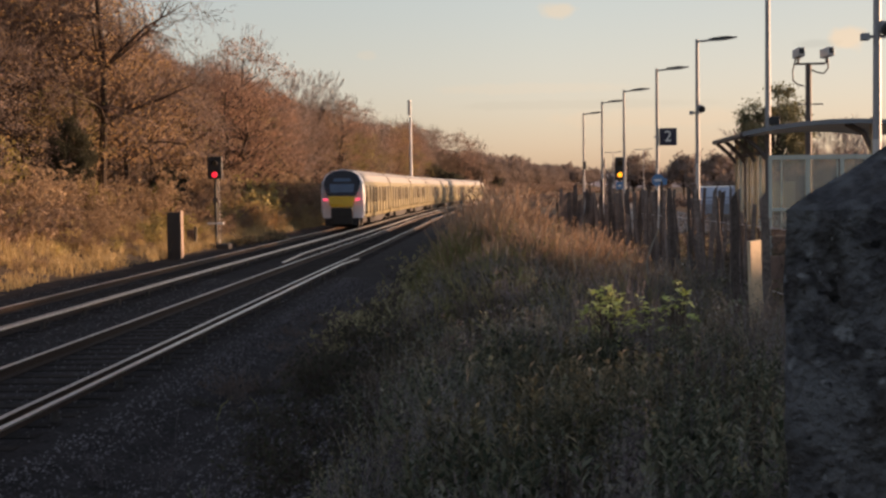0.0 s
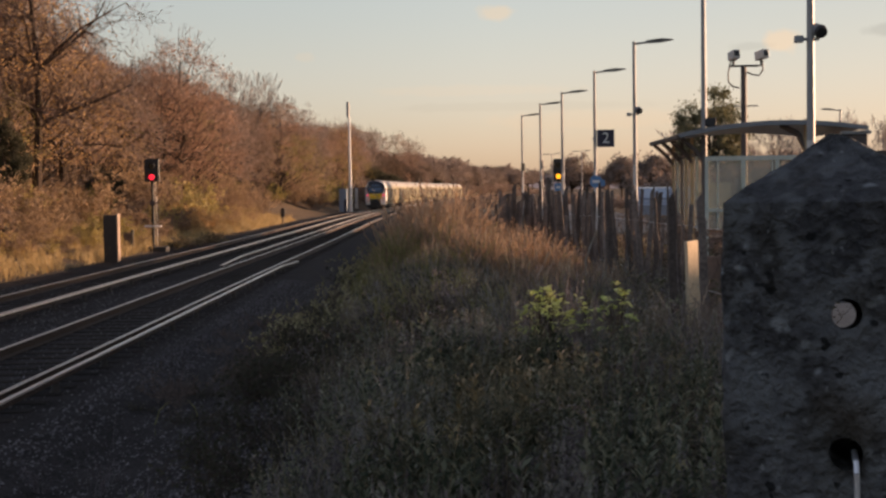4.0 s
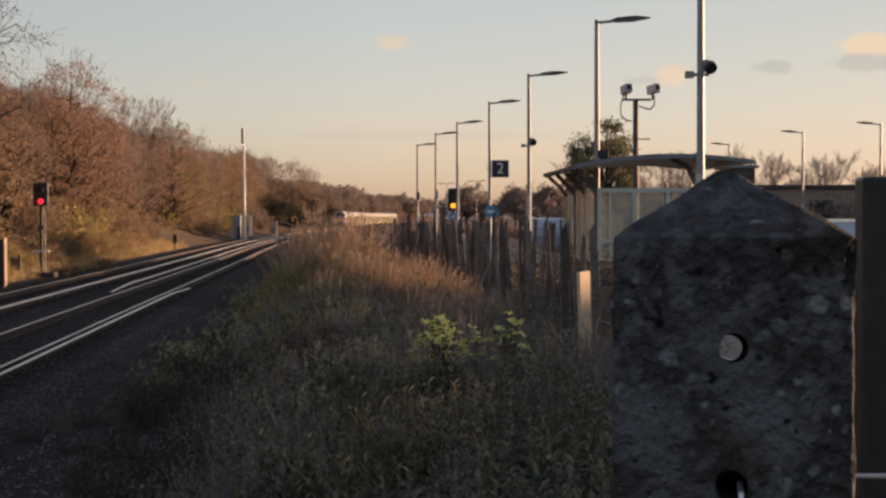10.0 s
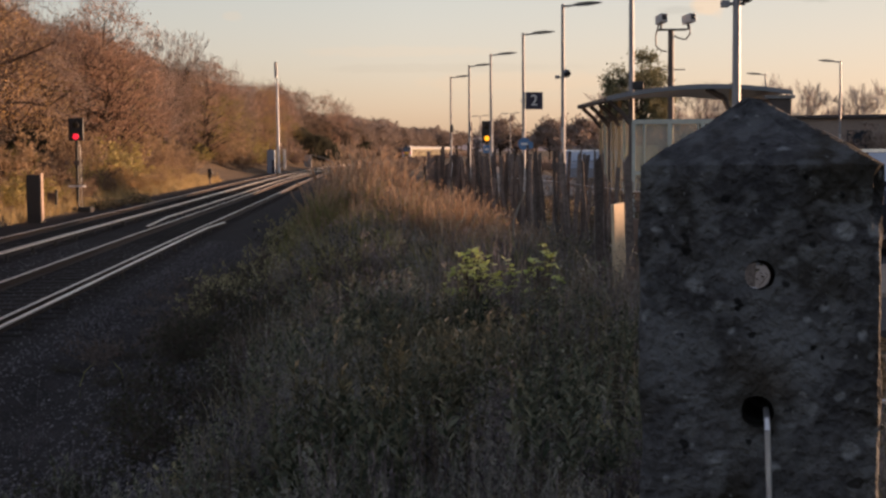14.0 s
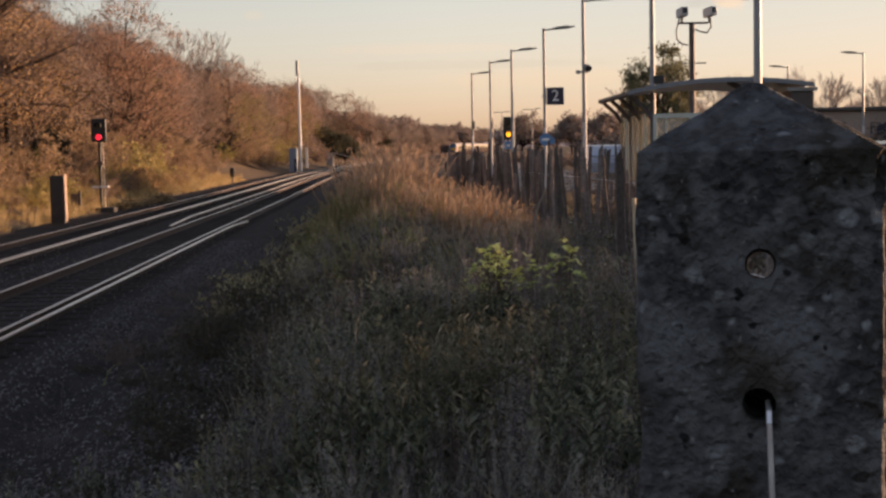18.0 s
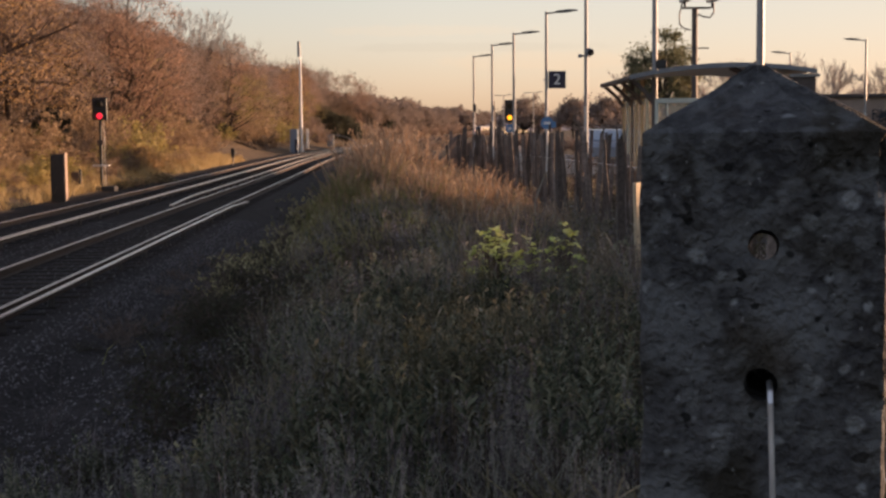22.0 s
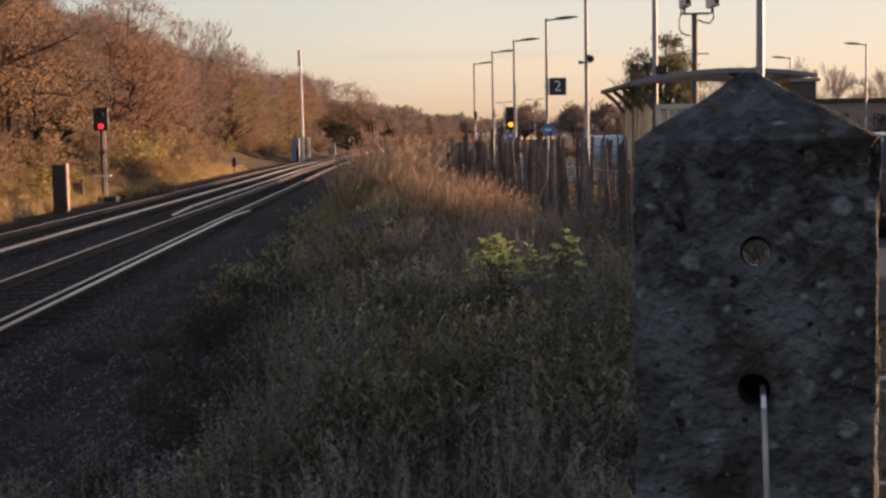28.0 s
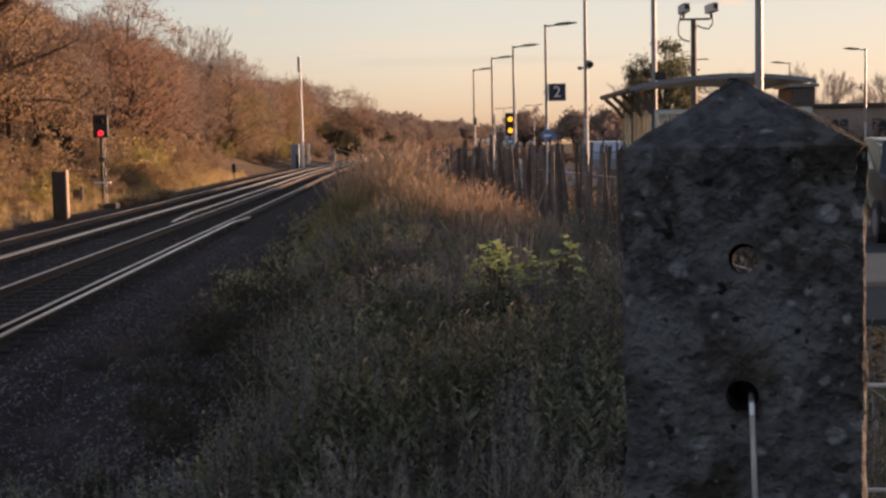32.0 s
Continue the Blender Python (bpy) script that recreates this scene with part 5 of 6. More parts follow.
# ---- trackside things on the far side ----
def build_cabinet():
    root = thing("equipment_cabinet", pose(-14.05, 52.0, 0.0), "tall dark equipment cabinet beside the track", "cabinet")
    part("body", box(-0.30, 0.20, -0.2, 0.10, -0.3, 1.60, 0.01), "cabinet", root)
    part("door", box(-0.28, 0.18, -0.215, -0.203, 0.05, 1.56, 0.004), "cabinet", root)
    # the cabinet's sun-facing side, made paler to carry the light
    part("side_panel", box(0.203, 0.25, -0.21, 0.11, -0.1, 1.66, 0.005), "wall_far", root, "cabinet side with sunlight put into a paler colour")


build_cabinet()


def build_mast():
    root = thing("radio_mast", pose(-16.5, 168, -0.15) @ Matrix.Scale(1.235, 4), "tall white radio mast with an antenna on top", "radio mast")
    part("pole", rod((0, 0, -0.4), (0, 0, 8.9), 0.17, 0.10, 12), "white", root)
    part("antenna_pole", rod((-0.05, 0, 8.5), (-0.1, 0, 9.3), 0.06, 0.05, 8), "steel", root)
    part("antenna", rod((-0.1, 0, 9.15), (-0.12, 0, 10.62), 0.16, 0.15, 10), "lamp", root)
    b = thing("equipment_hut", pose(-16.85, 164, -0.1), "pale blue equipment cabinet at the foot of the mast", "cabinet")
    part("body", box(-0.55, 0.35, -0.5, 0.5, -0.4, 2.7, 0.03), "blue_grey", b)
    part("door", box(0.0, 0.34, -0.52, -0.502, 0.0, 1.5, 0.01), "navy", b)
    w = thing("marker_post", pose(-17.85, 190, -0.1), "white marker post by the track", "post")
    part("post", box(-0.18, 0.18, -0.1, 0.1, -0.3, 2.8, 0.02), "white", w)
    g = thing("relay_case", pose(-16.8, 219, -0.1), "grey relay case by the far track", "cabinet")
    part("body", box(-0.75, 0.35, -0.3, 0.3, -0.3, 1.9, 0.03), "grey_box", g)
    part("lid", box(-0.8, 0.4, -0.35, 0.35, 1.9, 1.98, 0.02), "grey_box", g)
    part("handrail", tube([(0.5, 0, 1.9), (2.2, 0, 1.5), (3.6, 0, 0.9), (3.6, 0, -0.1)], 0.06, 6), "grey_box", g, "sloping grey handrail")
    s = thing("signal_telephone", pose(-15.6, 106, -0.1), "brown post with a small dark box", "post")
    part("post", rod((0, 0, -0.4), (0, 0, 1.2), 0.05, 0.05, 8), "dark_steel", s)
    part("box", box(-0.14, 0.14, -0.12, 0.12, 0.55, 1.25, 0.02), "cabinet", s)
    part("lamp", rod((0.12, -0.1, 0.9), (0.24, -0.1, 0.9), 0.1, 0.1, 10), "pale_weed", s)


build_mast()


# ---- the train ----
def carriage(cab):
    root = thing("train_carriage", pose(0, 0, -600), "white electric train carriage with " + ("yellow cab end, red tail lights" if cab else "pale doors"), "train carriage", "train")
    ln = 20.2
    prof = [(-1.28, 0.32), (1.28, 0.32), (1.38, 0.75), (1.38, 2.05), (1.31, 2.55), (1.08, 2.98), (0.68, 3.24), (0, 3.34), (-0.68, 3.24), (-1.08, 2.98), (-1.31, 2.55), (-1.38, 2.05), (-1.38, 0.75)]
    y0 = 0.9 if cab else 0.25
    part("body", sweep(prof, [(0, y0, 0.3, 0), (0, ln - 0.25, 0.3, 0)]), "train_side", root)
    roof = [(1.315, 2.562), (1.085, 2.995), (0.68, 3.255), (0, 3.36), (-0.68, 3.255), (-1.085, 2.995), (-1.315, 2.562), (-1.08, 2.94), (0, 3.28), (1.08, 2.94)]
    part("roof", sweep(roof, [(0, y0 + 0.02, 0.3, 0), (0, ln - 0.27, 0.3, 0)]), "train_roof", root)
    for y in (3.5, 9.5, 14.0):
        part("roof_unit", box(-0.62, 0.62, y, y + 2.6, 3.50, 3.60, 0.03), "train_roof", root)
    part("gangway", box(-0.6, 0.6, ln - 0.3, ln + 0.05, 0.8, 3.1), "bogie", root)
    win = mesh_of("window", box(-0.012, 0.012, -0.70, 0.70, -0.42, 0.42, 0.0), "side_glass")
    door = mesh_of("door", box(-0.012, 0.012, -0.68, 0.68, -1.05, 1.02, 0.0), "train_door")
    seam = mesh_of("door_pocket", box(-0.012, 0.012, -0.30, 0.30, -0.80, 0.92, 0.0), "train_window")
    dwin = mesh_of("door_window", box(-0.008, 0.008, -0.24, 0.24, -0.48, 0.48, 0.0), "train_window")
    for sx in (-1, 1):
        for y in (2.9, 5.2, 9.85, 12.2, 16.8):
            piece("window", win, root, pose(sx * 1.383, y, 1.98))
        for k in range(8):
            piece("door_pocket", seam, root, pose(sx * 1.392, 1.75 + 2.32 * k, 1.68))
        for y in (7.55, 14.5):
            d = piece("door", door, root, pose(sx * 1.385, y, 1.66))
            for dy in (-0.34, 0.34):
                piece("door_window", dwin, d, pose(sx * 0.014, dy, 0.35))
        part("skirt", box(sx * 1.20 - 0.03, sx * 1.20 + 0.03, 5.5, 14.6, 0.22, 0.62), "bogie", root)
    for yc in (3.4, 16.8):
        part("bogie", box(-1.1, 1.1, yc - 1.5, yc + 1.5, 0.28, 0.66, 0.05), "bogie", root)
        for dy in (-1.1, 1.1):
            part("wheelset", rod((-0.80, yc + dy, 0.42), (0.80, yc + dy, 0.42), 0.42, 0.42, 14), "bogie", root)
    if cab:
        shell = bmesh.new()
        # the end leans back towards the roof
        front = [(x * 0.94, 0.55 if z < 0.8 else 0.0 + max(0, z - 1.3) * 0.32, z + 0.3) for x, z in prof]
        a = [shell.verts.new((x, y, z)) for x, y, z in front]
        b = [shell.verts.new((x, 0.92, z + 0.3)) for x, z in prof]
        n = len(prof)
        for i in range(n):
            shell.faces.new((a[i], a[(i + 1) % n], b[(i + 1) % n], b[i]))
        shell.faces.new(a[::-1])
        part("cab_shell", shell, "train_white", root, "white cab end")

        def face(pts, name, material, out, label=""):
            f = bmesh.new()
            back = [f.verts.new((x, max(0, z - 1.6) * 0.32 - 0.01, z)) for x, z in pts]
            fore = [f.verts.new((x, max(0, z - 1.6) * 0.32 - 0.02 - out, z)) for x, z in pts]
            m = len(pts)
            for i in range(m):
                f.faces.new((back[i], back[(i + 1) % m], fore[(i + 1) % m], fore[i]))
            f.faces.new(fore)
            return part(name, f, material, root, label)
        face([(-0.88, 1.98), (0.88, 1.98), (1.06, 2.4), (1.15, 2.85), (0.97, 3.25), (0.60, 3.50), (0, 3.60), (-0.60, 3.50), (-0.97, 3.25), (-1.15, 2.85), (-1.06, 2.4)], "cab_mask", "train_glass", 0.01, "black windscreen surround")
        face([(-0.70, 2.2), (0.70, 2.2), (0.78, 2.72), (-0.78, 2.72)], "windscreen", "train_screen", 0.02, "blue-grey windscreen")
        face([(-0.55, 2.88), (0.55, 2.88), (0.50, 3.08), (-0.50, 3.08)], "destination_display", "train_screen", 0.02)
        face([(-0.66, 1.30), (0.66, 1.30), (0.76, 1.55), (0.82, 1.96), (-0.82, 1.96), (-0.76, 1.55)], "nose_panel", "train_yellow", 0.012, "yellow nose panel")
        for sx in (-1, 1):
            face([(sx * 0.84, 1.66), (sx * 1.14, 1.70), (sx * 1.13, 1.87), (sx * 0.86, 1.83)], "tail_light", "tail_light", 0.03, "lit red tail light")
        part("coupler", box(-0.66, 0.66, -0.06, 0.8, 0.20, 1.27, 0.06), "black", root, "black coupler and underframe")
        part("buffer_beam", box(-1.05, 1.05, 0.05, 0.9, 0.15, 0.62, 0.03), "black", root)
    return root


CARS = []
tail = carriage(True)
plain = carriage(False)
CARS.append(tail)
CARS.append(plain)
for _ in range(6):
    CARS.append(copy_thing(plain, pose(0, 0, -600)))
for i, c in enumerate(CARS):
    c["label"] = c["label"] if i == 0 else "white electric train carriage with pale doors"


# ---- car park and road beyond the platform ----
def car(x, y, turn, paint, label):
    root = thing("parked_car", pose(x, y, 0.86, 0, 0, turn), label, "car", "parked cars")
    prof = [(-2.1, 0.35), (-2.15, 0.75), (-1.95, 0.92), (-1.55, 0.98), (-0.95, 1.42), (0.7, 1.46), (1.45, 1.02), (2.05, 0.86), (2.15, 0.55), (2.1, 0.35)]
    bm = bmesh.new()
    a = [bm.verts.new((u, -0.84 if w < 1.0 else -0.68, w)) for u, w in prof]
    b = [bm.verts.new((u, 0.84 if w < 1.0 else 0.68, w)) for u, w in prof]
    n = len(prof)
    for i in range(n):
        bm.faces.new((a[i], a[(i + 1) % n], b[(i + 1) % n], b[i]))
    bm.faces.new(a)
    bm.faces.new(b[::-1])
    part("body", bm, paint, root)
    for (ua, wa), (ub, wb), d in (((-1.52, 1.02), (-0.98, 1.40), -0.012), ((1.40, 1.06), (0.76, 1.43), 0.012)):
        pane = bmesh.new()
        pane.faces.new([pane.verts.new(p) for p in ((ua + d, -0.62, wa + 0.012), (ua + d, 0.62, wa + 0.012), (ub + d, 0.56, wb + 0.012), (ub + d, -0.56, wb + 0.012))])
        part("windscreen", pane, "car_glass", root)
    for s in (-1, 1):
        for u0, u1 in ((-1.35, -0.35), (-0.28, 0.95)):
            w = bmesh.new()
            v = [w.verts.new(p) for p in ((u0, s * 0.80, 1.02), (u1 if u1 < 0.5 else 1.25, s * 0.80, 1.02), (u1 if u1 < 0.5 else 0.68, s * 0.70, 1.38), (u0 if u0 > -1 else -0.92, s * 0.70, 1.38))]
            w.faces.new(v)
            part("window", w, "car_glass", root)
        for u in (-1.35, 1.35):
            wh = part("wheel", rod((u, s * 0.68, 0.31), (u, s * 0.86, 0.31), 0.31, 0.31, 16), "black", root)
            part("rim", rod((u, s * 0.861, 0.31), (u, s * 0.868, 0.31), 0.19, 0.19, 12), "steel", wh)
    return root


car(6.75, 58, 86, "car_white", "silver parked car beyond the fence")
car(9.6, 70, 0, "car_white", "silver parked car beyond the fence")
car(6.9, 20.2, 82, "car_blue", "dark car parked at the end of the lane")


# ---- the road side ----
def build_roadside():
    tagged(part("road", box(7.25, 16.0, -30, 60, 0.60, 0.90), "tarmac"), "dark tarmac lane and car park", "road", kind="structure")
    tagged(part("forecourt", box(2.95, 7.2, 11.0, 19.9, 0.60, 0.905), "tarmac"), "dark tarmac forecourt by the platform end", "road", kind="structure")
    tagged(part("pavement", box(3.2, 9.0, 13.4, 16.6, 0.66, 0.96, 0.02), "paving"), "pavement strip across the forecourt", "pavement", kind="structure")
    g = thing("metal_gate", pose(1.035, 2.95, 1.0, 0, 0, -8), "dark metal gate with horizontal rails", "gate")
    part("gate_post", box(-0.045, 0.045, -0.045, 0.045, -0.2, 1.45, 0.008), "black", g)
    part("gate_sheet", box(0.06, 1.6, -0.012, 0.012, 0.1, 0.93, 0.004), "brown_sheet", g, "brown lower sheet")
    part("upper_sheet", box(0.06, 1.6, -0.012, 0.012, 0.935, 1.40, 0.004), "cabinet", g, "dark upper sheet")
    for z in (1.28, 1.20, 1.12, 0.66):
        part("gate_rail", rod((0.05, -0.03, z), (1.6, -0.03, z), 0.012, 0.012, 6), "grey_box", g)
    part("gate_top", box(0.05, 1.6, -0.05, 0.05, 1.402, 1.45, 0.01), "dark_steel", g)
    b = thing("low_building", pose(28, 92, 0.8), "long low brown building beyond the car park", "building")
    part("wall", box(-4.5, 16, 0, 6, 0, 3.38), "wall_far", b)
    part("roof", box(-4.8, 16.3, -0.3, 6.3, 3.382, 3.63, 0.05), "dark_steel", b)
    for i in range(6):
        part("window", box(-3 + i * 3.2, -1.4 + i * 3.2, -0.03, -0.004, 1.4, 2.6), "train_glass", b)


build_roadside()


def build_sun_block():
    """An unseen bank, added to keep the low sun off the foot of the near bank."""
    rows = []
    for y in range(-60, 99, 3):
        # the dip in its top lets sun through to the heap
        rows.append((37 + 0.5 * noise.noise((y * 0.1, 0, 0)), y, 0.25 * noise.noise((y * 0.35, 4, 0)) - 0.95 * ease(32.5, 40, y) * ease(56, 46, y), 0))
    prof = [(-9, 0.4), (0, 5.4), (1.5, 5.55), (6, 5.4), (14, 0.4)]
    tagged(part("embankment", sweep(prof, rows), "earth", smooth=False), "unseen earth bank added to block the low sun", "embankment", kind="structure")


build_sun_block()

# ---- trees ----
RNG = np.random.default_rng(7)
RUST = crowned("beech_tree", 21, 11.0, 7.4, "rust", 66, 88, 0.074, "autumn tree with rust-red leaves on the bank")
BROWN = crowned("oak_tree", 22, 10.5, 8.0, "mauve_brown", 70, 90, 0.072, "autumn tree with dull brown leaves on the bank")
BROWN2 = crowned("oak_tree", 61, 9.0, 6.2, "mauve_brown", 56, 76, 0.070, "narrow autumn tree with dull brown leaves", flat=0.5, sprays=140)
ORANGE = crowned("maple_tree", 62, 9.5, 6.0, "orange", 54, 80, 0.070, "autumn tree with orange leaves on the bank", flat=0.55)
OLIVE = crowned("hazel_tree", 23, 8.0, 6.4, "olive", 54, 76, 0.074, "autumn tree with yellow-green leaves on the bank", flat=0.5)
NEAR = crowned("maple_tree", 67, 10.0, 7.0, "orange", 54, 84, 0.058, "orange autumn tree on the near bank", flat=0.5)
NEAR2 = crowned("oak_tree", 68, 10.5, 7.4, "mauve_brown", 56, 82, 0.058, "dull brown autumn tree on the near bank", flat=0.4)
NEAR3 = crowned("hazel_tree", 69, 8.5, 6.4, "olive", 44, 80, 0.058, "yellow-green autumn tree on the near bank", flat=0.5)
THIN = tree("birch_tree", 24, 12.0, "copper", 1800, 0.066, "tall half-bare autumn tree on the bank")
BARE = tree("bare_tree", 25, 13.5, "copper", 0, 0.1, "tall bare tree with dark limbs and fine twigs", bare=1, limbs=(4, 6), lean=0.04, most=14000, girth=0.0165)
DOME = dome_tree("bare_tree", 63, 11.0, 9.5, "grey_twig", "bare grey tree with a rounded dome of fine twigs", forks=6, hair=0.011)
GREEN = clumped("evergreen_tree", 27, 8.0, 5.4, "evergreen", 70, 250, 0.080, "broad dark evergreen tree with sky showing through")
ROUND = clumped("round_tree", 28, 6.5, 7.5, "dim", 60, 70, 0.15, "rounded dull brown tree in the distance")
HAZE = clumped("round_tree", 29, 6.5, 7.5, "hazy", 60, 90, 0.15, "rounded brown distant tree with haze in its leaf colour")
DARK = clumped("ivy_tree", 30, 9.0, 8.0, "dark_leaf", 84, 170, 0.14, "dark rounded ivy-clad tree by the line")
WISP = dome_tree("bare_tree", 51, 6.2, 4.6, "pale_twig", "pale bare tree with fine upright twigs", forks=6, hair=0.009)
BUSH = shrub("bush", 31, 2.6, 2.6, "copper", 1300, 0.07, 26, "brown autumn bush on the bank")
SUNNY = shrub("bush", 35, 2.2, 2.6, "gold_leaf", 900, 0.085, 26, "golden-green bush with sunlight painted into its leaves")
BUSH2 = shrub("bush", 32, 2.2, 2.6, "olive", 900, 0.085, 26, "yellow-green bush on the bank")
BUSH3 = shrub("bush", 33, 2.0, 2.4, "russet", 1100, 0.068, 30, "reddish bramble bush on the bank", droop=0.5)
BRAMBLE = shrub("bramble", 64, 2.2, 2.6, "weed", 1300, 0.09, 30, "grey-green bramble mound on the verge", "bramble", droop=0.7)
BRACKEN = shrub("bracken", 66, 1.9, 3.0, "orange", 1700, 0.06, 34, "orange dead bracken on the slope", "bracken", droop=0.6)
HEDGE = shrub("hedge_bush", 34, 3.0, 3.2, "hedge_leaf", 1300, 0.13, 30, "dull brown leafless hedge bush")


def on_bank(u0, u1, y0, y1, n, gap):
    """Spots on the wooded side, at distances from the far track, not too near one another."""
    out, tries = [], 0
    while len(out) < n and tries < n * 60:
        tries += 1
        y = y0 + (y1 - y0) * RNG.random()
        x = line_x(y) - RNG.uniform(u0, u1)
        if all((x - a) ** 2 + (y - b) ** 2 > gap * gap for a, b in out):
            out.append((x, y))
    return out


clearing = lambda x, y: math.hypot(x + 18.4, (y - 56) * 0.4) > 2.2
scatter([NEAR, NEAR2, NEAR, THIN, NEAR2, NEAR, THIN, NEAR3], [q for q in on_bank(9, 15, 26, 80, 22, 3.2) if clearing(*q)], RNG, 0.6, 0.9, "bank trees")
scatter([BROWN, RUST, RUST, BROWN2, ORANGE, OLIVE], on_bank(8.5, 13, 80, 250, 46, 3.4), RNG, 0.78, 1.0, "bank trees")
scatter([NEAR2, NEAR, NEAR, THIN], on_bank(13, 26, 30, 68, 16, 3.6), RNG, 0.9, 1.15, "bank trees")
scatter([BROWN, RUST, BROWN2, BROWN, RUST, RUST], on_bank(13, 26, 68, 250, 70, 3.4), RNG, 0.72, 0.93, "bank trees")
scatter([NEAR2, NEAR, NEAR2], [(-22.6, 61.5), (-24.3, 65), (-26.2, 69), (-27.8, 73), (-25.4, 71), (-23.4, 67.5), (-29.5, 76), (-27.0, 79), (-29.0, 84), (-24.8, 68)], RNG, 1.12, 1.3, "bank trees")
scatter([RUST, BROWN, ROUND, ROUND], on_bank(8, 24, 250, 345, 40, 4.0), RNG, 0.85, 1.15, "bank trees")
scatter([BUSH, BUSH3, BUSH3, BUSH, BUSH2, BUSH, BUSH3], on_bank(5.8, 10, 24, 130, 90, 1.3), RNG, 0.6, 1.2, "bank bushes")
scatter([BUSH3, BUSH, SUNNY], on_bank(4.0, 7.0, 24, 110, 60, 1.2), RNG, 0.2, 0.5, "verge scrub")
for x, y, s in ((-16.6, 77, 0.75), (-16.9, 79.5, 0.9), (-17.2, 78, 1.0), (-16.4, 81, 0.7), (-16.9, 84, 0.7), (-16.8, 90, 0.5)):
    ob = copy_thing(BRACKEN, pose(x, y, ground_z(x, y), 0, 0, 130 * y))
    ob.scale = (s, s, s)
for x, y, s in ((-14.1, 66, 0.30), (-13.9, 69, 0.34), (-14.3, 72, 0.30), (-14.2, 63.5, 0.26)):
    ob = copy_thing(BRAMBLE, pose(x, y, ground_z(x, y), 0, 0, 90 * y))
    ob.scale = (s * 1.6, s * 1.6, s)
for x, y, s in ((-16.6, 59.5, 0.62), (-16.9, 61.0, 0.7), (-16.2, 62.2, 0.5)):
    ob = copy_thing(BUSH2, pose(x, y, ground_z(x, y), 0, 0, 70 * y))
    ob.scale = (s * 1.3, s * 1.3, s * 0.8)
scatter([BUSH, BUSH3], on_bank(3.6, 6.0, 34, 100, 26, 1.6), RNG, 0.14, 0.28, "verge scrub")
scatter([BUSH, BUSH2], on_bank(5.0, 10, 130, 300, 40, 2.5), RNG, 0.9, 1.6, "bank bushes")
for x, y, s in ((-17.1, 82, 0.9), (-17.9, 86, 1.2), (-17.4, 76, 0.6)):
    ob = copy_thing(SUNNY, pose(x, y, ground_z(x, y), 0, 0, 50 * x))
    ob.scale = (s, s, s)
for x, y, s in ((-20.3, 62.5, 1.1), (-24, 58, 1.0)):
    ob = copy_thing(BARE, pose(x, y, ground_z(x, y), 0, 0, 40 * x + 130))
    ob.scale = (s, s, s)
for x, y, s in ((-27.9, 150, 1.42), (-26.4, 154, 1.25), (-24.4, 195, 1.16), (-26.4, 198, 1.05)):
    ob = copy_thing(DOME, pose(x, y, ground_z(x, y), 0, 0, 40 * x))
    ob.scale = (s, s, s)
for x, y, s in ((-16.6, 74, 0.7), (-17.2, 77, 0.8), (-16.9, 71, 0.6), (-16.2, 68, 0.5)):
    ob = copy_thing(BUSH3, pose(x, y, ground_z(x, y), 0, 0, 90 * x))
    ob.scale = (s, s, s)
# dark trees past the mast, and the far belt across the view
for x, y, s in ((-18.9, 236, 0.95), (-16.2, 242, 0.8), (-15.4, 345, 1.0)):
    ob = copy_thing(DARK, pose(x, y, ground_z(x, y) - 1, 0, 0, 70 * y))
    ob.scale = (s, s, s * 0.8)
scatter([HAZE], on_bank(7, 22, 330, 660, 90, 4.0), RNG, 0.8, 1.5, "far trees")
scatter([HEDGE], on_bank(4.5, 8, 200, 600, 60, 4.0), RNG, 0.8, 1.4, "far hedge")
scatter([HEDGE], [(line_x(y) + SIX_FOOT + 5 + 2 * RNG.random(), y) for y in np.arange(430, 570, 2.5)], RNG, 0.5, 0.66, "far hedge")
scatter([HEDGE], [(line_x(y) + SIX_FOOT + 6 + 5 * RNG.random(), y) for y in np.arange(120, 420, 6)], RNG, 0.25, 0.42, "far hedge")
scatter([DOME, BROWN2, THIN], on_bank(16, 28, 55, 230, 20, 5.0), RNG, 0.65, 0.82, "bank trees")
belt = [(12 + 2.6 * i + RNG.normal() * 2, 200 + RNG.normal() * 18) for i in range(18)]
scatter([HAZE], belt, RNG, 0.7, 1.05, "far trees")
ob = copy_thing(GREEN, pose(14.2, 90, 0.6, 0, 0, 30))
ob.scale = (1.02, 1.02, 1.02)
belt = [(15 + 1.6 * i + RNG.normal() * 1.0, 100 + RNG.normal() * 5) for i in range(16)]
scatter([WISP], belt, RNG, 0.8, 1.25, "bare trees past the car park")
belt = [(9.5 + 1.3 * i, 84 + RNG.normal() * 3) for i in range(22)]
scatter([HEDGE], belt, RNG, 0.75, 1.15, "hedge")
scatter([HEDGE], [(1.5 + 0.9 * i, 128 + 6 * RNG.random()) for i in range(15)], RNG, 0.32, 0.52, "hedge")
# near-black clumps put in for dark gaps between the bank trees
scatter([DARK], on_bank(7.5, 14, 66, 190, 9, 5.0), RNG, 0.16, 0.28, "ivy clumps")
ob = copy_thing(DARK, pose(-19.8, 57, ground_z(-19.8, 57), 0, 0, 20))
ob.scale = (0.27, 0.27, 0.46)
forget(DARK, HAZE, SUNNY, RUST, BROWN, BROWN2, ORANGE, OLIVE, NEAR, NEAR2, NEAR3, THIN, BARE, DOME, GREEN, ROUND, WISP, BUSH, BUSH2, BUSH3, BRAMBLE, BRACKEN, HEDGE)


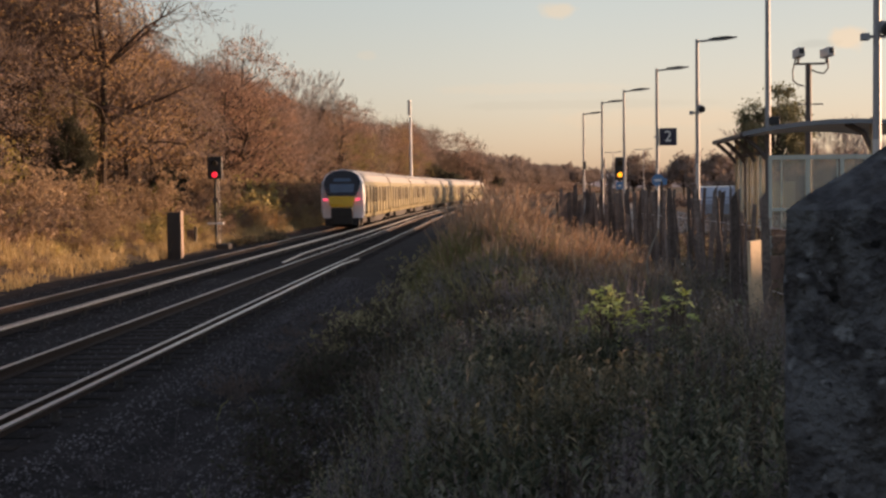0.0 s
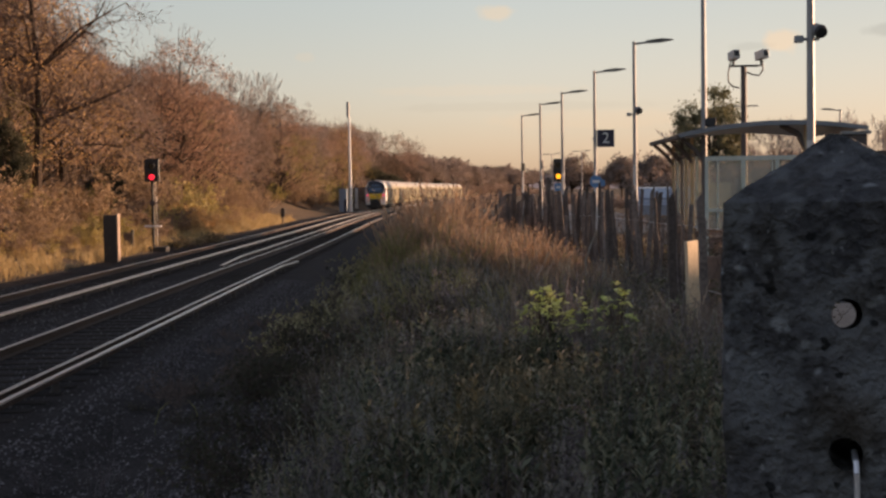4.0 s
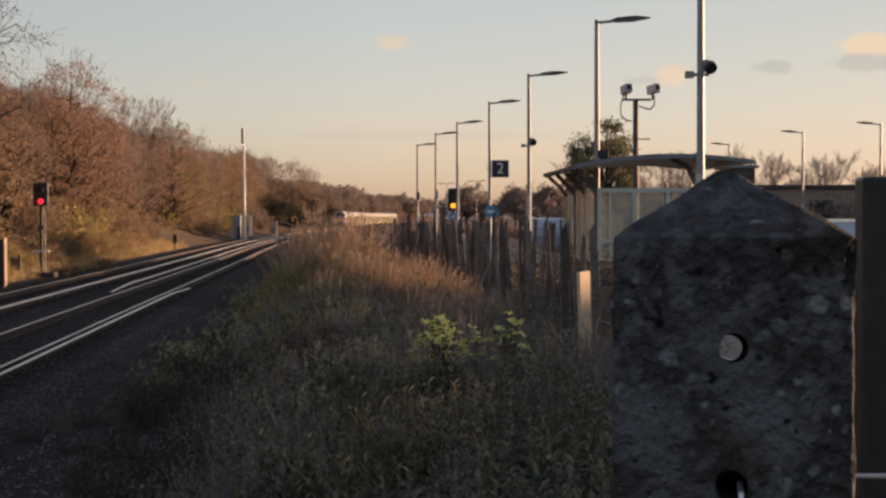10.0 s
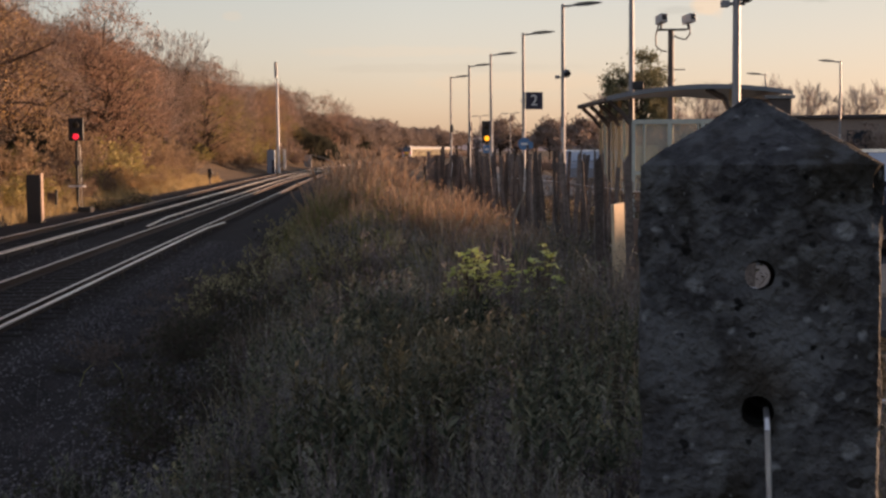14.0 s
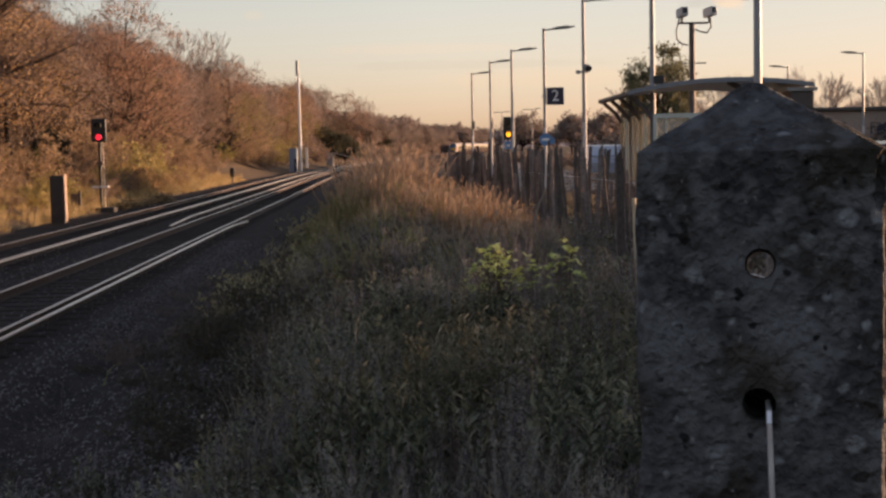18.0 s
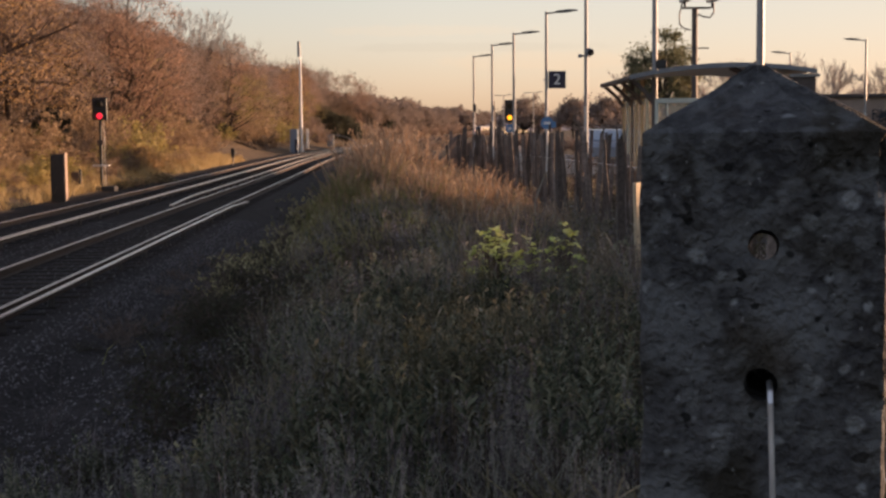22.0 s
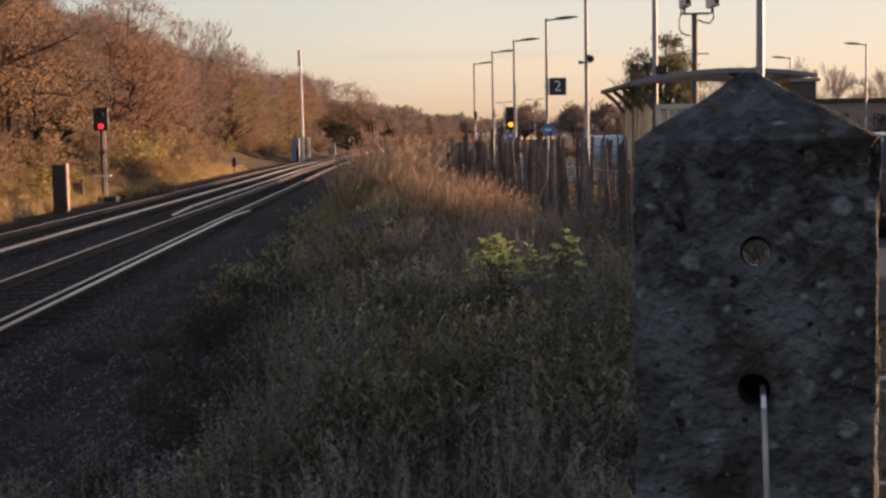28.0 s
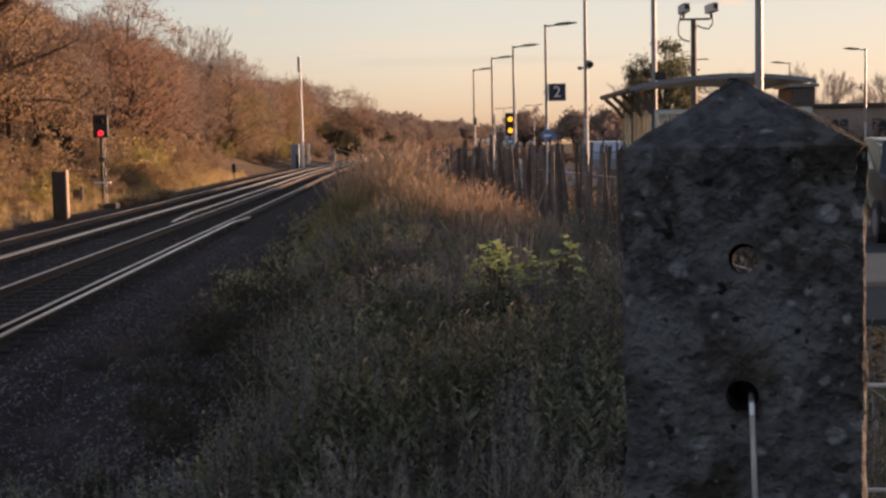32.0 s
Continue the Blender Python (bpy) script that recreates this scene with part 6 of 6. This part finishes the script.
# ---- grass and weeds ----
def near_v(x, y):
    return x - (line_x(y) + SIX_FOOT)


def grassy(x, y):
    """On the near side, thinning out towards the ballast."""
    v = near_v(x, y) + 0.7 * noise.noise((x * 0.8, y * 0.5, 9))
    return on_heap(x, y) and G.random() < 0.0012 + ease(4.4, 6.1, v)


def on_heap(x, y):
    return near_v(x, y) > 2.6 and x < fence_x(max(y, 8.5)) + 0.1


G = np.random.default_rng(3)
tagged(blades("dry_grass", G, area(G, 12000, -5.0, 1.9, 16.8, 34, lambda x, y: grassy(x, y) and x > -1.85 and (hump(x, y) > 0.40 + 0.3 * G.random() or (x > -0.4 and y > 16.8 and G.random() < 0.6))), 0.40, 0.0064, "straw", 0.34, heads=0.8, patchy=0.7),
       "tall dry seed grass on the heap", "grass", kind="stuff")
tagged(blades("plume_grass", G, area(G, 800, -1.7, 0.9, 20, 28, lambda x, y: hump(x, y) > 0.56 + 0.2 * G.random()), 0.74, 0.0075, "straw", 0.38, heads=1.0, patchy=0.4),
       "tall feathery plumes on the crest of the heap", "grass", kind="stuff")
tagged(blades("rough_grass", G, area(G, 17000, -5.5, 2.3, 14, 40, lambda x, y: grassy(x, y) and (hump(x, y) > 0.3 or G.random() < 0.4) and (x < -0.3 or G.random() < 0.35)), 0.34, 0.0095, "grass", 0.5, patchy=0.8),
       "rough green and brown grass on the heap", "grass", kind="stuff")
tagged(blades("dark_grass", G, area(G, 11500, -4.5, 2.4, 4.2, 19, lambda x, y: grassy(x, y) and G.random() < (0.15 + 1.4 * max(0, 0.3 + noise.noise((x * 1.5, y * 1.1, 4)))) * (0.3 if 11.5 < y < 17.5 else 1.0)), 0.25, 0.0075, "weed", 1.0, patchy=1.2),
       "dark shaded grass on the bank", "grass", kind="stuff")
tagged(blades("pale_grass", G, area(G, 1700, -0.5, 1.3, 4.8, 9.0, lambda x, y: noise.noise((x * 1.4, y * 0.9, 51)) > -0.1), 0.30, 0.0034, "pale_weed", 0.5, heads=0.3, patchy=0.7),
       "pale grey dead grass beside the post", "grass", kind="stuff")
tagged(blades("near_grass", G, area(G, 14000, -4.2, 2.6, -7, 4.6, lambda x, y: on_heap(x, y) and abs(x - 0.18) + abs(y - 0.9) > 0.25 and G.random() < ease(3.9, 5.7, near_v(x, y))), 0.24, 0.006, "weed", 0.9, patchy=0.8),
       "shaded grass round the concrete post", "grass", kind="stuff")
tagged(blades("dead_stems", G, area(G, 6500, -4.0, 2.4, 4.2, 20, lambda x, y: grassy(x, y) and noise.noise((x * 0.9, y * 0.6, 40)) > (0.2 if 11.5 < y < 17.5 else 0.0)), 0.36, 0.0034, "mauve", 0.2, heads=0.6, patchy=0.6),
       "purple-grey dead weed stems", "weeds", kind="stuff")
tagged(blades("seed_grass", G, area(G, 1800, -2.5, 2.4, 7.5, 20, lambda x, y: grassy(x, y) and noise.noise((x * 0.9, y * 0.7, 14)) > 0.05), 0.45, 0.0028, "pale_weed", 0.35, heads=0.9, patchy=0.7),
       "pale seed heads of dead grass", "grass", kind="stuff")
tagged(blades("russet_stems", G, area(G, 3500, -2.0, 2.3, 11.5, 19, grassy), 0.34, 0.005, "dead", 0.4, heads=0.3, patchy=0.6),
       "russet dead stems by the fence", "weeds", kind="stuff")
tagged(blades("verge_grass", G, area(G, 26000, -19, -12, 24, 120, lambda x, y: -8 < x - line_x(y) < -2.9 and noise.noise((x * 0.5, y * 0.22, 61)) > -0.28), 0.42, 0.014, "verge", 0.6, patchy=0.9),
       "dry yellow grass along the far verge", "grass", kind="stuff")

NETTLE = shrub("weed", 41, 0.7, 0.55, "fresh_weed", 620, 0.020, 14, "dark leafy weed in rough grass", "weed", "weed")
MUGWORT = shrub("weed", 49, 0.85, 0.5, "mauve", 520, 0.014, 12, "purple-grey dead weed with feathery heads", "weed", "mauve")
SPRIG = shrub("weed", 50, 0.55, 0.35, "pale_leaf", 60, 0.030, 5, "weed with drooping pale yellow leaves", "weed", "weed", droop=0.35)
NETTLE2 = shrub("weed", 42, 0.9, 0.35, "pale_weed", 170, 0.016, 7, "pale dead weed with dry seed heads", "weed", "pale_weed")
DOCK = shrub("weed", 43, 0.8, 0.5, "grass", 300, 0.026, 9, "yellowing leafy weed in rough grass", "weed", "grass")
RUST = shrub("weed", 46, 0.9, 0.5, "dead", 380, 0.015, 12, "russet dead weed by the fence", "weed", "dead")
DRY = shrub("weed", 52, 1.0, 0.7, "dead", 460, 0.014, 24, "tall dead brown weed behind the fence", "weed", "dim_stem")
THORN = shrub("bramble", 44, 0.8, 1.6, "dead", 200, 0.028, 22, "tangle of thin arching bramble", "bramble", "twig", droop=0.9)
LEAFY = shrub("bramble", 47, 0.8, 1.3, "pale_leaf", 150, 0.036, 10, "leafy yellowing bramble beside the track", "bramble", "twig", droop=0.5)
THICKET = shrub("thicket", 48, 0.8, 1.2, "weed", 700, 0.024, 40, "dense dark tangle of weeds", "weed", "weed", droop=0.6)
# dark plants added where the hollow and heap foot lie in shade
GLOOM = shrub("thicket", 75, 0.75, 1.3, "dark_leaf", 620, 0.022, 44, "bramble tangle with the hollow's shade in its colour", "weed", "dim_stem", droop=0.7)
WILLOW = upright("willowherb", 71, 0.62, 9, "fresh_weed", "weed", 0.10, "dark upright weed with narrow leaves", per=26, rise=1.1)
ROD = upright("goldenrod", 72, 0.66, 8, "weed", "weed", 0.09, "olive upright weed with narrow leaves", per=26, rise=1.3)
FLEECE = upright("fleabane", 73, 0.55, 10, "mauve", "mauve", 0.05, "purple-grey dead weed with fluffy heads", head="pale_weed", per=16, rise=1.4)
BRISTLE = upright("dead_weed", 74, 0.6, 9, "dead", "dim_stem", 0.05, "russet dead weed with curled leaves", per=20, rise=-0.2)
drifts([WILLOW, WILLOW, ROD, ROD, FLEECE], 44, -2.6, 1.4, 5.2, 12.5, grassy, G, 0.5, 0.95, (4, 9), 0.20, "upright weeds on the bank")
drifts([FLEECE, FLEECE, BRISTLE], 32, -2.2, 0.4, 4.6, 7.4, grassy, G, 0.45, 0.75, (4, 8), 0.18, "fluffy weeds on the bank")
drifts([FLEECE, FLEECE, WILLOW], 36, -3.2, -0.6, 5.0, 9.0, on_heap, G, 0.35, 0.6, (3, 7), 0.22, "fluffy weeds on the bank")
drifts([BRISTLE, BRISTLE, ROD, FLEECE], 20, -2.2, 1.7, 11.5, 17.5, lambda x, y: grassy(x, y) and abs(x / y - 0.145) > 0.02, G, 0.5, 0.9, (4, 8), 0.25, "dead weeds on the bank")
scatter([NETTLE, NETTLE, MUGWORT, MUGWORT, NETTLE2, RUST], area(G, 70, -3.6, 2.2, 4.8, 16, grassy), G, 0.35, 0.8, "weeds on the bank")
scatter([RUST], area(G, 26, 0.5, 1.9, 7, 11.5, lambda x, y: abs(x / y - 0.145) > 0.02), G, 0.35, 0.6, "dead weeds by the fence")
scatter([SPRIG], area(G, 26, -2.6, 1.6, 6.5, 15, grassy), G, 0.5, 0.9, "yellowing weeds")
scatter([RUST, RUST, MUGWORT], area(G, 60, -2.4, 2.2, 9.5, 18, lambda x, y: grassy(x, y) and not -0.1 < x < 1.5), G, 0.45, 0.85, "dead weeds by the fence")
scatter([DRY, THICKET, THICKET], area(G, 70, 0.4, 3.2, 14, 26, lambda x, y: fence_x(y) + 0.25 < x < fence_x(y) + 1.2), G, 0.8, 1.25, "dead weeds behind the fence")
scatter([THICKET], area(G, 40, -3.5, 1.5, 5.5, 12, grassy), G, 0.35, 0.7, "thickets on the bank")
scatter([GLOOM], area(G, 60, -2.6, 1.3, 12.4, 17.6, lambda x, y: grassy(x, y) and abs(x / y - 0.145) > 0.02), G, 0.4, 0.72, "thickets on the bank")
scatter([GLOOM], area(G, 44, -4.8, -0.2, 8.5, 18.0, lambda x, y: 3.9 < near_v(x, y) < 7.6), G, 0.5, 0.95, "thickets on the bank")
scatter([DOCK, RUST, MUGWORT, DOCK], area(G, 44, -2.6, 1.2, 16.5, 23, grassy), G, 0.35, 0.65, "weeds on the heap")
scatter([THORN], area(G, 26, -4.8, -1.8, 17, 28, lambda x, y: 1.7 < near_v(x, y) < 5.5), G, 0.5, 0.95, "brambles on the bank")
scatter([LEAFY, LEAFY, GLOOM], area(G, 44, -3.3, -1.3, 17.5, 24.0, on_heap), G, 0.5, 0.9, "brambles on the bank")
scatter([RUST, GLOOM, GLOOM, MUGWORT], area(G, 34, -6.5, -1.6, 7, 26, lambda x, y: 2.4 < near_v(x, y) < 5.0), G, 0.2, 0.5, "weeds in the ballast")
bramble_mound(0.42, 11.45, 0.48, 0.70, 120, 81, "fresh yellow-green bramble mound by the fence")
bramble_mound(1.05, 11.95, 0.32, 0.72, 40, 82, "small sprig of fresh yellow-green bramble by the fence")
bramble_mound(0.76, 11.7, 0.26, 0.60, 22, 83, "small sprig of fresh yellow-green bramble by the fence")
forget(GLOOM, WILLOW, ROD, FLEECE, BRISTLE, DRY, MUGWORT, SPRIG, NETTLE, NETTLE2, DOCK, RUST, THORN, LEAFY, THICKET)
stick = tube([(0, 0, -0.1), (0.03, 0.02, 0.25), (0.02, 0, 0.5), (0.10, 0.02, 0.72), (0.16, 0, 0.86)], 0.011, 6)
tagged(part("dead_stick", stick, "pale_weed", at=pose(1.12, 17.0, 0.98)), "thin pale dead stick beside the fence", "stick")


LEAF = np.random.default_rng(12)
# low leaves in drifts under the weeds
low = area(LEAF, 7000, -2.8, 2.3, 4.6, 15, lambda x, y: grassy(x, y) and noise.noise((x * 1.3, y * 1.0, 21)) + 0.4 * noise.noise((x * 4, y * 3, 22)) > 0.12)
tops = [(x, y, ground_z(x, y) + (0.05 + 0.34 * max(0.0, 0.35 + noise.noise((x * 1.9, y * 1.4, 30)))) * LEAF.uniform(0.3, 1.1)) for x, y in low]
tagged(quads("low_leaves", leaf_quads(LEAF, tops, 0.022, 0.3), "fresh_weed"), "small blue-green leaves low in the grass", "weeds", kind="stuff")
spots = [(LEAF.uniform(1.6, 4.6), LEAF.uniform(4.5, 10.8)) for _ in range(2600)]
tagged(quads("leaf_litter", leaf_quads(LEAF, [(x, y, ground_z(x, y) + 0.02) for x, y in spots], 0.05, 0.85), "litter"), "brown fallen leaves on the verge", "leaves", kind="stuff")


def build_bird():
    root = thing("bird", pose(-12, 118, 4), "dark bird in flight over the far trees", "bird")
    body = bmesh.new()
    bmesh.ops.create_uvsphere(body, u_segments=10, v_segments=6, radius=0.5, matrix=Matrix.Diagonal((0.34, 0.11, 0.10, 1)))
    part("body", body, "feather", root)
    head = bmesh.new()
    bmesh.ops.create_uvsphere(head, u_segments=8, v_segments=6, radius=0.045, matrix=pose(0.19, 0, 0.03))
    part("head", head, "feather", root)
    part("tail", box(-0.30, -0.15, -0.04, 0.04, -0.008, 0.008), "feather", root)
    pinions = []
    for sy in (-1, 1):
        w = bmesh.new()
        pts = [(0.09, 0), (0.10, sy * 0.16), (0.02, sy * 0.36), (-0.05, sy * 0.33), (-0.08, sy * 0.14), (-0.07, 0)]
        lo = [w.verts.new((x, y, -0.006)) for x, y in pts]
        hi = [w.verts.new((x, y, 0.006)) for x, y in pts]
        for i in range(6):
            w.faces.new((lo[i], lo[(i + 1) % 6], hi[(i + 1) % 6], hi[i]))
        w.faces.new(lo)
        w.faces.new(hi[::-1])
        pinions.append(part("wing", w, "feather", root))
    return root, pinions


BIRD, WINGS = build_bird()
for o in BIRD.children:
    o.scale = (0.7, 0.7, 0.7)
GULL, PINIONS = build_bird()
for o in GULL.children:
    o.scale = (0.55, 0.55, 0.55)


def build_stones():
    """Loose ballast, as many small uneven stones."""
    n = 34000
    spots = area(G, n, -14, -0.8, 6, 40, lambda x, y: -2.4 < x - line_x(y) and near_v(x, y) < 5.2 and G.random() < (0.25 if near_v(x, y) < 1.6 else 1.0) * (0.25 + 0.75 * ease(13, 7, y)))
    base = np.array([(x, y, ground_z(x, y)) for x, y in spots])
    d = np.array([(1, 0, 0), (0, 1, 0), (-1, 0, 0), (0, -1, 0), (0, 0, 1), (0, 0, -0.6)], float)
    f = np.array([(0, 1, 4), (1, 2, 4), (2, 3, 4), (3, 0, 4), (1, 0, 5), (2, 1, 5), (3, 2, 5), (0, 3, 5)])
    r = G.uniform(0.009, 0.026, (n, 1, 1)) * G.uniform(0.6, 1.3, (n, 6, 1))
    a = G.uniform(0, 6.28, n)
    c, s = np.cos(a)[:, None], np.sin(a)[:, None]
    v = d[None] * r
    w = np.stack([v[..., 0] * c - v[..., 1] * s, v[..., 0] * s + v[..., 1] * c, v[..., 2]], -1) + base[:, None]
    tagged(quads("ballast_stones", w[:, f].reshape(-1, 3), "stone", tri=True), "loose dark ballast stones beside the rails", "stones", kind="stuff")


build_stones()


# ---- what moves ----
def motions():
    # the train draws away along the far track, its tail first in view
    for i, c in enumerate(CARS):
        rows = []
        for k in range(0, 33):
            y = 86.0 + 22.5 * k + 20.45 * i

            def at(v):
                if v <= 700:
                    return line_x(v) - 0.25 * ease(140, 86, v), v
                return 36 + (v - 700) * 0.2, v
            (x0, y0), (x1, y1) = at(y), at(y + 20.0)
            rows.append((k, pose(x0, y0, 0.0, 0, 0, -math.degrees(math.atan2(x1 - x0, y1 - y0)))))
        walk(c, rows)
    # a bird leaves the trees by the line and flies off over the platform
    rows = [(0, -12.6, 5.0), (7.4, -12.6, 5.0), (7.9, -3.07, 4.64), (8.3, 0.97, 5.44), (8.7, 5.65, 6.13), (9.5, 15, 8.0), (12, 50, 12), (32, 320, 40)]
    walk(BIRD, [(t, pose(x, 118, z, 0, 0, 0)) for t, x, z in rows])
    for sgn, w in zip((-1, 1), WINGS):
        flap = [(0, 0)] + [(7.4 + 0.1 * i, sgn * (38 if i % 2 else -25)) for i in range(24)] + [(32, 0)]
        walk(w, [(t, pose(0, 0, 0.02, a, 0, 0)) for t, a in flap])
    # a second one crosses above the line and leaves over the platform
    rows = [(0, -80.0, 40.0), (11.0, -14.6, 16.6), (11.7, -9.97, 14.84), (12.0, -7.97, 14.11), (12.4, -5.46, 13.19), (12.8, -2.44, 13.14), (13.2, 0.73, 13.64), (13.4, 2.21, 14.2), (16, 21, 22), (32, 150, 60)]
    walk(GULL, [(t, pose(x, 100, z, 0, 0, 0)) for t, x, z in rows])
    for sgn, w in zip((-1, 1), PINIONS):
        flap = [(0, 0)] + [(11.6 + 0.14 * i, sgn * (30 if i % 2 else -15)) for i in range(16)] + [(32, 0)]
        walk(w, [(t, pose(0, 0, 0.02, a, 0, 0)) for t, a in flap])
    # the upper lamp of the platform signal comes on
    turn = [(0, 180), (30.60, 180), (30.64, 120), (30.68, 60), (30.72, 0), (32, 0)]
    walk(TURNER, [(t, pose(0, -0.13, 2.50, 0, 0, a)) for t, a in turn])


motions()
